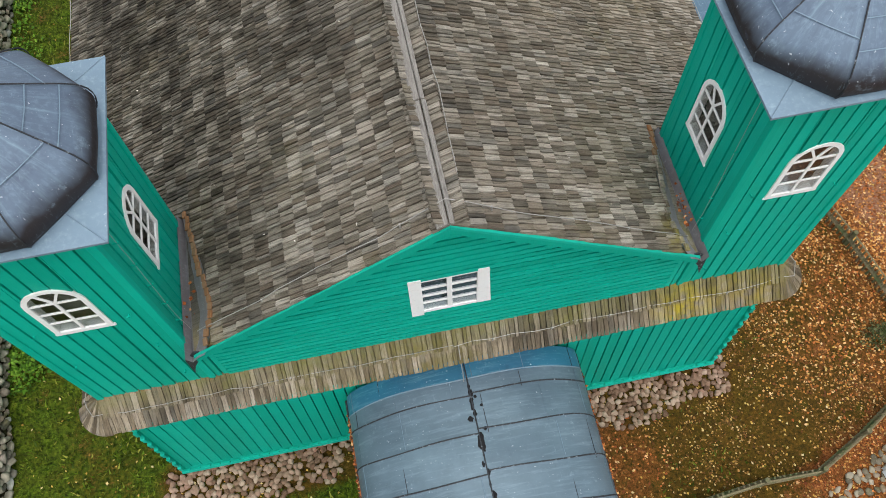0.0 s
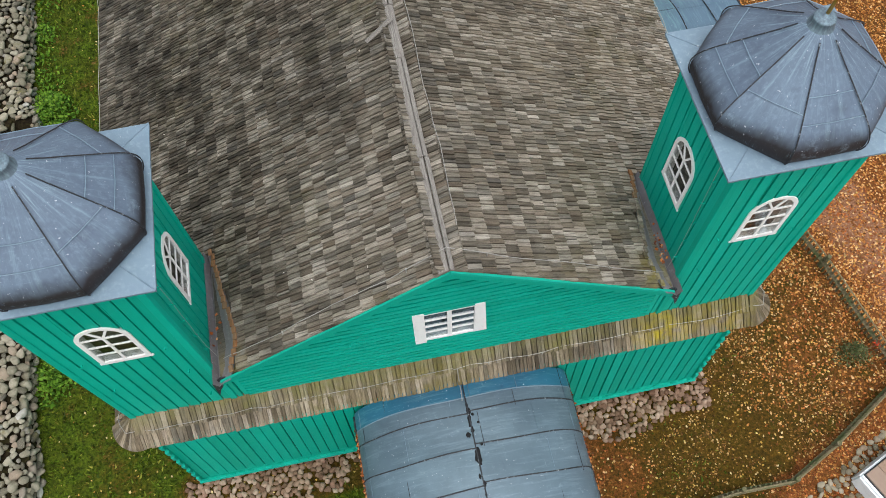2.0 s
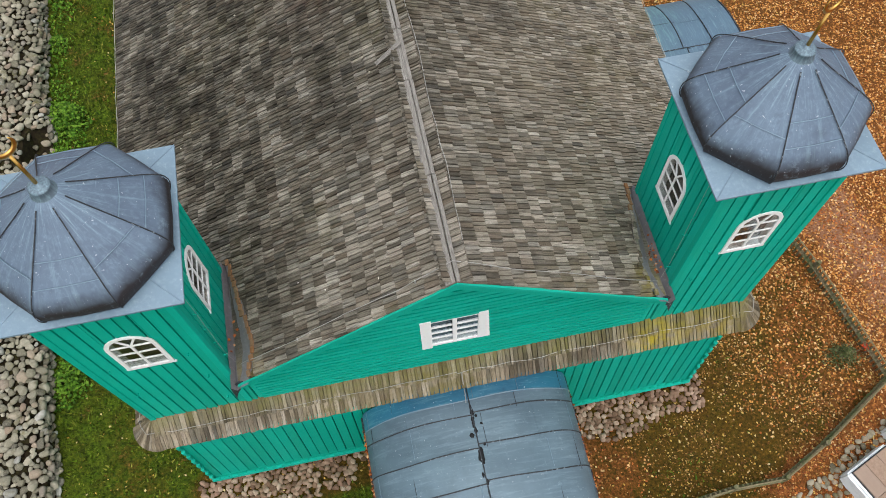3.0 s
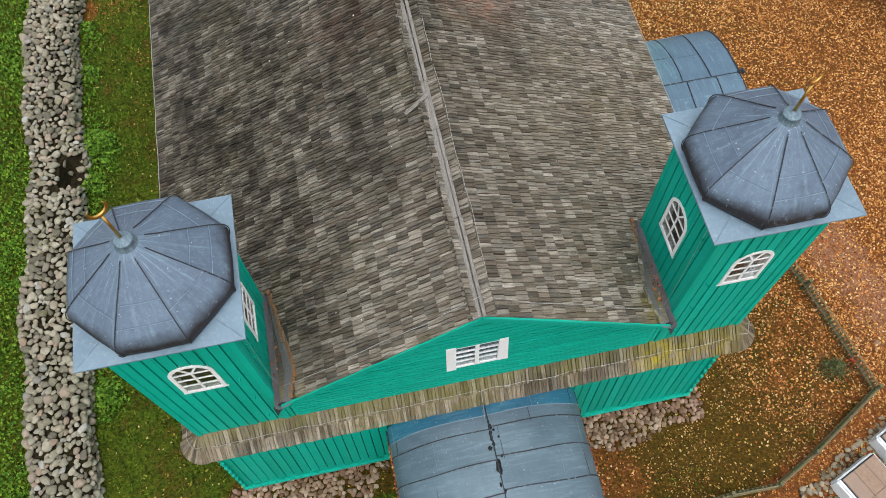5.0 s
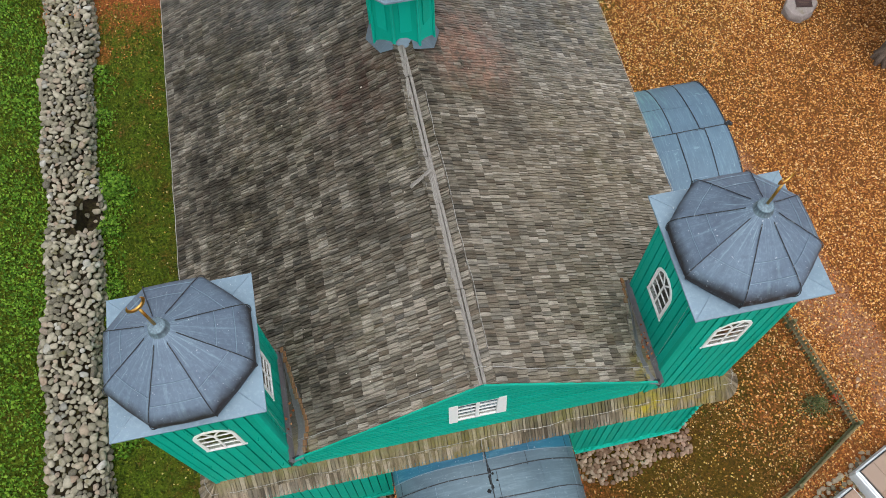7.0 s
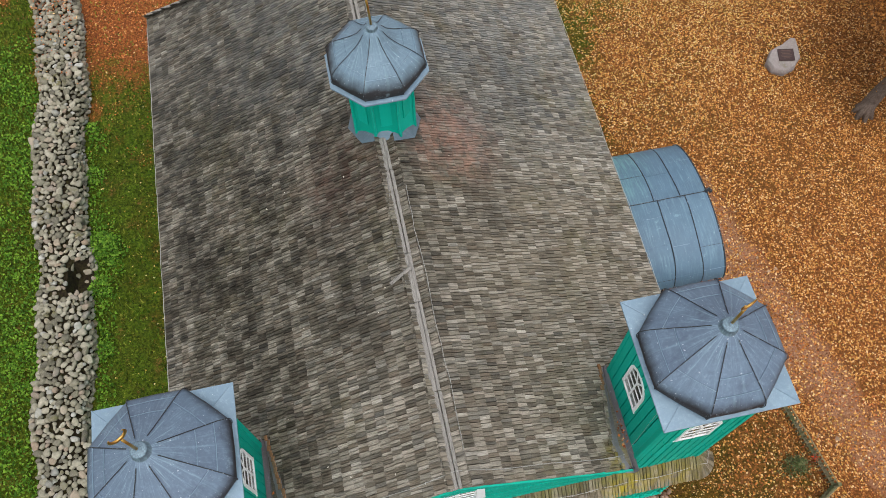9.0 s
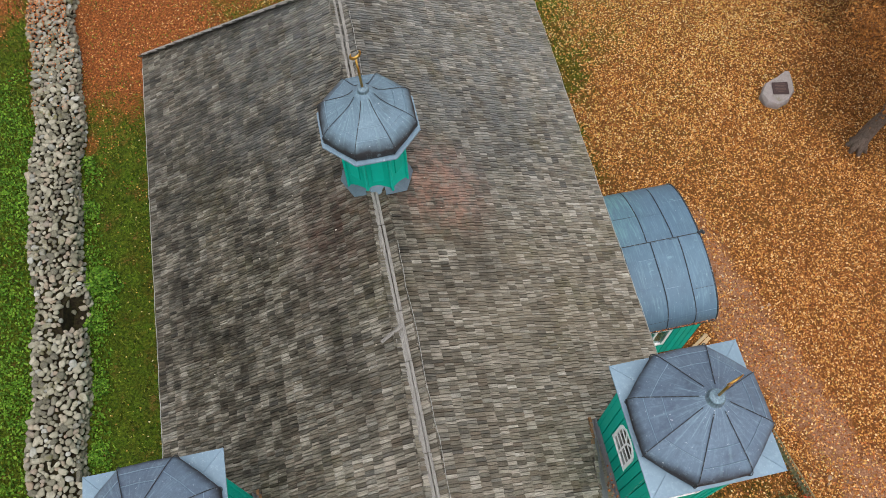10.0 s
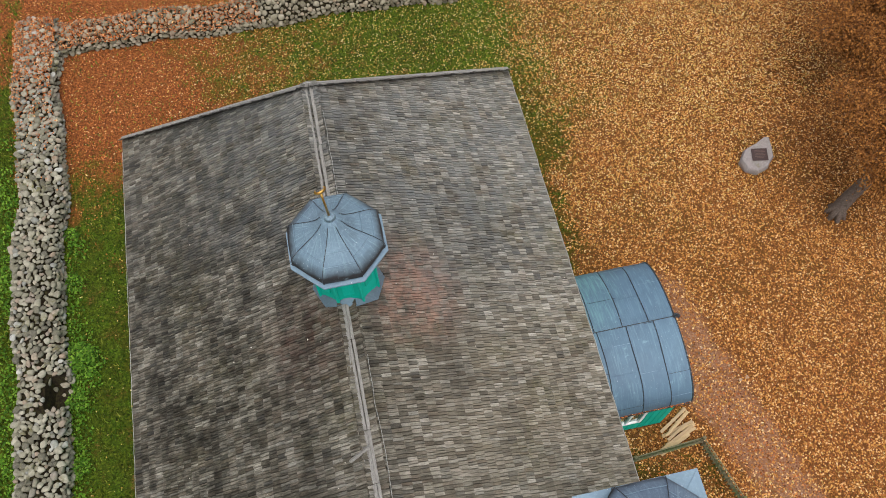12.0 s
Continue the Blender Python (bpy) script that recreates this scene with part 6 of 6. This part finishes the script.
# ---- trees ----
def tree(at, height, radius, lean, seed, label, n_leaf, leaf, spread, pull):
    r = random.Random(seed)
    x, y = at
    t = tagged(empty("tree", (x, y, gz(x, y))), label, "tree")
    wood, tips = bmesh.new(), []

    def grow(p, d, ln, rad, depth):
        pts = [p]
        q = p.copy()
        n = 5
        for k in range(n):
            d = (d + Vector((r.gauss(0, 0.10), r.gauss(0, 0.10), r.gauss(0.02, 0.06)))).normalized()
            q = q + d * ln / n
            pts.append(q.copy())
        tube(pts, rad, 8 if depth < 2 else 5, 0.62, wood)
        if depth >= 4:
            tips.extend(pts[1:])
            return
        for k in range(r.choice((3, 4)) if depth < 3 else 3):
            at_ = pts[r.randint(2, n)]
            a = r.uniform(0, 6.28)
            side = Vector((math.cos(a), math.sin(a), r.uniform(-0.15, 0.5)))
            grow(at_, (d * 0.55 + side * spread + Vector(pull)).normalized(), ln * r.uniform(0.55, 0.75), rad * r.uniform(0.42, 0.58), depth + 1)
        if depth >= 2:
            tips.extend(pts[3:])

    for k in range(7):
        a = k * 0.9
        tube([Vector((0, 0, 0.55)), Vector((math.cos(a) * radius * 0.8, math.sin(a) * radius * 0.8, 0.15)), Vector((math.cos(a) * radius * 1.35, math.sin(a) * radius * 1.35, -0.10))], radius * 0.55, 7, 0.5, wood)
    grow(Vector((0, 0, -0.1)), Vector((lean[0], lean[1], 1)).normalized(), height * 0.45, radius, 0)
    part("trunk", wood, BARK, t, "grey-brown trunk with bare limbs", smooth=True)
    lv, lf = [], []
    for _ in range(n_leaf):
        c = r.choice(tips) + Vector((r.gauss(0, 0.30), r.gauss(0, 0.30), r.gauss(0, 0.25)))
        e = Euler((r.uniform(-1, 1), r.uniform(-1, 1), r.uniform(0, 6.28))).to_matrix()
        s = leaf * r.uniform(0.6, 1.3)
        k = len(lv)
        lv.extend(c + e @ Vector(v) * s for v in ((-0.5, 0, 0.1), (0, -0.35, 0), (0.5, 0, 0.12), (0, 0.35, 0)))
        lf.append((k, k + 1, k + 2, k + 3))
    sheet("crown", lv, lf, LEAF_BROWN, t, "thin crown of rusty brown leaves", "stuff")
    return t


tree((14.75, 9.35), 5.2, 0.24, (0.20, 0.06), 3, "old tree with rusty thinning autumn crown", 70000, 0.07, 1.15, (-0.05, 0.05, -0.05))
tree((19.2, 13.6), 5.6, 0.16, (-0.3, 0.05), 8, "autumn tree with rusty brown leaves", 52000, 0.07, 1.0, (-0.55, 0.10, -0.1))
tree((20.6, 17.6), 6.2, 0.18, (-0.25, 0.1), 15, "autumn tree with rusty brown leaves", 52000, 0.07, 1.0, (-0.5, 0.15, 0.0))


# ---- loose stuff on the ground ----
def scatter_cards(name, pts, size, material, label, category, lift=0.012, tilt=0.35):
    """Small bent leaves lying on the ground, two triangles a leaf."""
    n = len(pts)
    s = size * nrg.uniform(0.6, 1.35, n)
    a = nrg.uniform(0, 2 * math.pi, n)
    zc = ground_z(pts[:, 0], pts[:, 1]) + 0.03 * soft_noise(pts[:, 0], pts[:, 1], 1.6) + 0.018 * soft_noise(pts[:, 1], pts[:, 0], 5.1) - 0.02 + lift
    verts = np.zeros((n, 4, 3))
    for k, (u, v) in enumerate(((-0.5, 0), (0, -0.36), (0.5, 0), (0, 0.36))):
        verts[:, k, 0] = pts[:, 0] + s * (u * np.cos(a) - v * np.sin(a))
        verts[:, k, 1] = pts[:, 1] + s * (u * np.sin(a) + v * np.cos(a))
        verts[:, k, 2] = zc + s * tilt * nrg.uniform(-0.5, 1.0, n)
    verts[:, :, 2] = np.maximum(verts[:, :, 2], (zc - 0.006)[:, None])
    f = np.arange(n * 4).reshape(n, 4)
    ob = sheet(name, verts.reshape(-1, 3).tolist(), f.tolist(), material, None, label, "stuff")
    return tagged(ob, category=category)


def clump(x, y):
    """Uneven cover, 0 to 1, in drifts of half a metre to three metres."""
    return np.clip(0.5 + 0.42 * soft_noise(x + 3, y, 1.1) + 0.32 * soft_noise(y, x - 2, 2.9) + 0.25 * soft_noise(x + y, y - x, 6.3), 0, 1)


def on_house(x, y):
    return ((np.abs(x) < 5.0) & (y > -0.05) & (y < 13.2)) | ((np.abs(x - 0.13) < 1.7) & (y > -2.7) & (y < 0)) | ((x > 4.7) & (x < 7.5) & (y > 4.3) & (y < 7.9)) | ((x > -9.5) & (x < -8.15) & (y < 21))


def draw(n, area, weight):
    x, y = nrg.uniform(area[0], area[1], n), nrg.uniform(area[2], area[3], n)
    keep = (nrg.uniform(0, 1, n) < weight(x, y)) & ~on_house(x, y)
    return np.stack((x[keep], y[keep]), -1)


yard = (-14, 24, -6, 26)
GOLD_AT = (13.3, 16.6)          # a drift of fresh yellow leaves


def orange_cover(x, y):
    lit, _, _, grit = masks(x, y)
    by_gate = smooth01(-y, 0.6, 1.4) * smooth01(x, 4.5, 5.5)
    return lit * (0.30 + 0.65 * clump(x, y)) * (1 - 0.6 * grit) * (1 - 0.8 * by_gate)


def pale_cover(x, y):
    lit, earth, _, _ = masks(x, y)
    lawn = np.where(x < -4.5, 0.055, 0.03) + 0.50 * smooth01(y, 12.8, 15) * smooth01(x, -6, -1)
    drift = (0.04 + 0.62 * smooth01(y, 8.5, 12.5) * (1 - smooth01(x + 1.5 * soft_noise(x, y, 0.8), 11.5, 15.0))) * lit * (0.35 + 0.9 * clump(y + 9, x))
    gold = 0.9 * smooth01(2.4 - np.hypot((x - GOLD_AT[0]) * 0.9, (y - GOLD_AT[1]) * 0.6) + 0.7 * soft_noise(x, y, 1.5), 0, 2)
    return np.where(x < -9.4, 0.0, np.clip(lawn + 0.10 * earth + drift + gold, 0, 1) * np.where(x < -4.5, np.where(y < 13, 0.55, 1.0), 1))


scatter_cards("fallen_leaves", draw(620000, (1.6, 24, -6, 26), orange_cover), 0.060, LEAF_ORANGE, "orange and brown fallen leaves covering the yard", "leaves")
scatter_cards("fallen_leaves", draw(300000, yard, lambda x, y: (masks(x, y)[2] * 0.7 + masks(x, y)[3] * 0.42) * (0.3 + 0.9 * clump(x, y + 5))), 0.054, LEAF_RED, "reddish fallen leaves", "leaves")
scatter_cards("fallen_leaves", draw(260000, yard, pale_cover), 0.052, LEAF_PALE, "scattered yellow and pale fallen leaves", "leaves", 0.02)
scatter_cards("fallen_leaves", draw(40000, (1.6, 10, -4.5, 4), lambda x, y: np.clip(masks(x, y)[1] * (0.42 + 0.8 * soft_noise(x, y, 2.1)) * (0.7 + 0.6 * smooth01(x, 4.5, 8)), 0.05, 1) * (1 - masks(x, y)[3])), 0.040, LEAF_BED, "small tan and brown leaves in the fenced bed", "leaves")

# grass: short blades in tufts
gp = draw(330000, yard, lambda x, y: np.clip(1 - 1.1 * masks(x, y)[0] - 0.9 * masks(x, y)[1] - masks(x, y)[2] * 0.9 - masks(x, y)[3], 0.0, 1) * np.where(x > 4.8, 0.35, 1))
n = len(gp)
hgt = nrg.uniform(0.03, 0.085, n) * np.where(gp[:, 0] < -9.3, 1.5, 1)
zc = ground_z(gp[:, 0], gp[:, 1]) - 0.03
a = nrg.uniform(0, 2 * math.pi, n)
verts = np.zeros((n, 3, 3))
wd = nrg.uniform(0.012, 0.03, n)
ln = nrg.normal(0, 0.05, (n, 2))
for k, q in enumerate((-1, 1)):
    verts[:, k, 0], verts[:, k, 1], verts[:, k, 2] = gp[:, 0] + q * wd * np.cos(a), gp[:, 1] + q * wd * np.sin(a), zc
verts[:, 2, 0], verts[:, 2, 1], verts[:, 2, 2] = gp[:, 0] + ln[:, 0], gp[:, 1] + ln[:, 1], zc + 0.03 + hgt
tagged(sheet("grass", verts.reshape(-1, 3).tolist(), np.arange(n * 3).reshape(n, 3).tolist(), GRASS, None, "short mown grass blades", "stuff"), category="grass")

# broad-leaved weeds beyond and along the stone wall
wp = np.concatenate((draw(52000, (-14, -9.35, -3, 17), lambda x, y: np.clip(0.55 + 0.6 * soft_noise(x, y, 1.3), 0, 1)), draw(4500, (-8.3, -7.3, 2, 13), lambda x, y: np.clip(1.1 - np.abs(x + 8.0) * 1.6 - 0.5 * soft_noise(y, x, 1.1) - np.where(np.abs(y - 9.0) < 0.6, -0.5, 0.35), 0, 1))))
scatter_cards("weeds", wp, 0.07, WEED, "broad-leaved green weeds in the meadow", "weeds", 0.07, 0.9)


def weed_clump(x, y, r, h, count, size):
    """A low bush of broad leaves on short stems."""
    t = tagged(empty("weed_clump", (x, y, gz(x, y))), "low clump of fresh green nettles beside the stone wall", "weeds", "weed clumps along the wall")
    v, f = [], []
    for _ in range(count):
        a, q = rng.uniform(0, 6.28), r * math.sqrt(rng.random()) * (1 + 0.3 * math.sin(3 * x + 5 * rng.random()))
        z = h * (1 - 0.7 * (q / r) ** 2) * rng.uniform(0.25, 1.05)
        e = Euler((rng.uniform(-0.9, 0.9), rng.uniform(-0.9, 0.9), rng.uniform(0, 6.28))).to_matrix()
        sz = size * rng.uniform(0.6, 1.3)
        k = len(v)
        v.extend(Vector((q * math.cos(a), q * math.sin(a), max(0.02, z))) + e @ Vector(p) * sz for p in ((-0.55, 0, 0.1), (0, -0.36, 0), (0.55, 0, 0.12), (0, 0.36, 0)))
        f.append((k, k + 1, k + 2, k + 3))
    sheet("foliage", v, f, WEED, t, "", "stuff")
    bm = bmesh.new()
    for k in range(10):
        a = k * 0.63
        tube([Vector((0.3 * r * math.cos(a), 0.3 * r * math.sin(a), -0.05)), Vector((0.6 * r * math.cos(a), 0.6 * r * math.sin(a), h * 0.6))], 0.008, 4, 0.6, bm)
    part("stems", bm, SHRUB, t)


for wx, wy, wr, wh, wc, wz in ((-7.80, 9.25, 0.52, 0.42, 700, 0.085), (-7.95, 8.1, 0.35, 0.25, 260, 0.075), (-7.9, 6.3, 0.30, 0.22, 200, 0.07), (-8.0, 4.6, 0.34, 0.24, 240, 0.07), (-7.95, 11.6, 0.33, 0.22, 220, 0.07), (-7.75, 2.6, 0.40, 0.28, 320, 0.08), (-8.0, 13.2, 0.25, 0.2, 140, 0.07)):
    weed_clump(wx, wy, wr, wh, wc, wz)

# a low shrub with a red flower head inside the fence
shrub = tagged(empty("shrub", (8.62, -0.08, gz(8.62, -0.08))), "low grey-green shrub with a red flower head beside the fence", "shrub")


def tuft(centre, spread, count, size, name, material, label):
    v, f = [], []
    for _ in range(count):
        p = Vector((rng.gauss(0, spread), rng.gauss(0, spread * 0.8), 0))
        p.z = max(0.02, 0.34 - 0.9 * p.length + rng.uniform(-0.06, 0.06))
        e = Euler((rng.uniform(-1, 1), rng.uniform(-1, 1), rng.uniform(0, 6.28))).to_matrix()
        s = size * rng.uniform(0.6, 1.3)
        k = len(v)
        v.extend(Vector(centre) + p + e @ Vector(q) * s for q in ((-0.5, 0, 0.06), (0, -0.2, 0), (0.5, 0, 0.08), (0, 0.2, 0)))
        f.append((k, k + 1, k + 2, k + 3))
    sheet(name, v, f, material, shrub, label, "stuff")


tuft((0, 0, 0), 0.17, 700, 0.07, "foliage", SHRUB, "dull grey-green leaves")
tuft((0.48, 0.05, -0.05), 0.05, 40, 0.05, "flower", FLOWER, "red flower head")
bm = bmesh.new()
for k in range(9):
    a = k * 0.7
    tube([Vector((0, 0, -0.05)), Vector((0.10 * math.cos(a), 0.10 * math.sin(a), 0.15)), Vector((0.2 * math.cos(a), 0.2 * math.sin(a), 0.24))], 0.008, 4, 0.6, bm)
tube([Vector((0.3, 0.02, -0.05)), Vector((0.48, 0.05, 0.26))], 0.008, 4, 0.6, bm)
part("stems", bm, BARK, shrub)


# leaves and needles caught in the gutters, valleys and on the roofs
def debris(name, pts, size, material, label):
    v, f = [], []
    for p in pts:
        e = Euler((rng.uniform(-0.7, 0.7), rng.uniform(-0.7, 0.7), rng.uniform(0, 6.28))).to_matrix()
        s = size * rng.uniform(0.5, 1.3)
        k = len(v)
        v.extend(Vector(p) + e @ Vector(q) * s for q in ((-0.5, 0, 0.05), (0, -0.35, 0), (0.5, 0, 0.08), (0, 0.35, 0)))
        f.append((k, k + 1, k + 2, k + 3))
    return tagged(sheet(name, v, f, material, None, label, "stuff"), category="leaves")


caught = []
for t in np.linspace(-0.3, -2.7, 260):
    for q, keep in ((-1.0, 0.9), (1.0, 0.45)):
        if rng.random() < keep:
            p = Vector(at(q, t + rng.uniform(-0.02, 0.02)))
            caught.append(p + Vector((rng.uniform(-0.03, 0.03), 0, 0.035 + rng.uniform(0, 0.02))))
for t in np.linspace(4.9, 7.5, 170):
    for q in (-1.0, 1.0):
        p = Vector(at2(q, t))
        caught.append(p + Vector((0, rng.uniform(-0.03, 0.03), 0.035 + rng.uniform(0, 0.02))))
for s in (-1, 1):
    for _ in range(26 if s > 0 else 8):
        y = rng.gauss(0.45, 0.16)
        x = rng.uniform(2.98, 3.14)
        caught.append(Vector((s * x, y, roof_z(x) + 0.06 + rng.uniform(0, 0.03))))
wall_leaves = []
for _ in range(9000):
    if rng.random() < 0.6:
        x, y = -9.6 + 8.0 * rng.random() ** 1.4, rng.uniform(19.9, 21.05)
        h = 0.34
    else:
        x, y = rng.uniform(-9.45, -8.2), 21.2 - abs(rng.gauss(0, 2.0))
        h = 0.55
    wall_leaves.append(Vector((x + (wall_wave(y) if h > 0.5 else 0), y + (wall_wave(x) if h < 0.5 else 0), gz(x, y) + h + rng.uniform(-0.04, 0.03))))
debris("caught_leaves", wall_leaves, 0.06, LEAF_RED, "reddish leaves lying on the stone walls")
debris("caught_leaves", caught, 0.055, LEAF_RED, "brown leaves caught along porch edges and valleys")
flecks = []
for _ in range(80):
    x, y = rng.uniform(-5, 5), rng.uniform(0, 12)
    if abs(x) > 2.7 and y < 1.8:
        continue
    flecks.append(Vector((x, y, roof_z(x) + 0.055)))
debris("stray_leaves", flecks, 0.035, BLEACHED, "single pale leaves lying on the shingle roof")
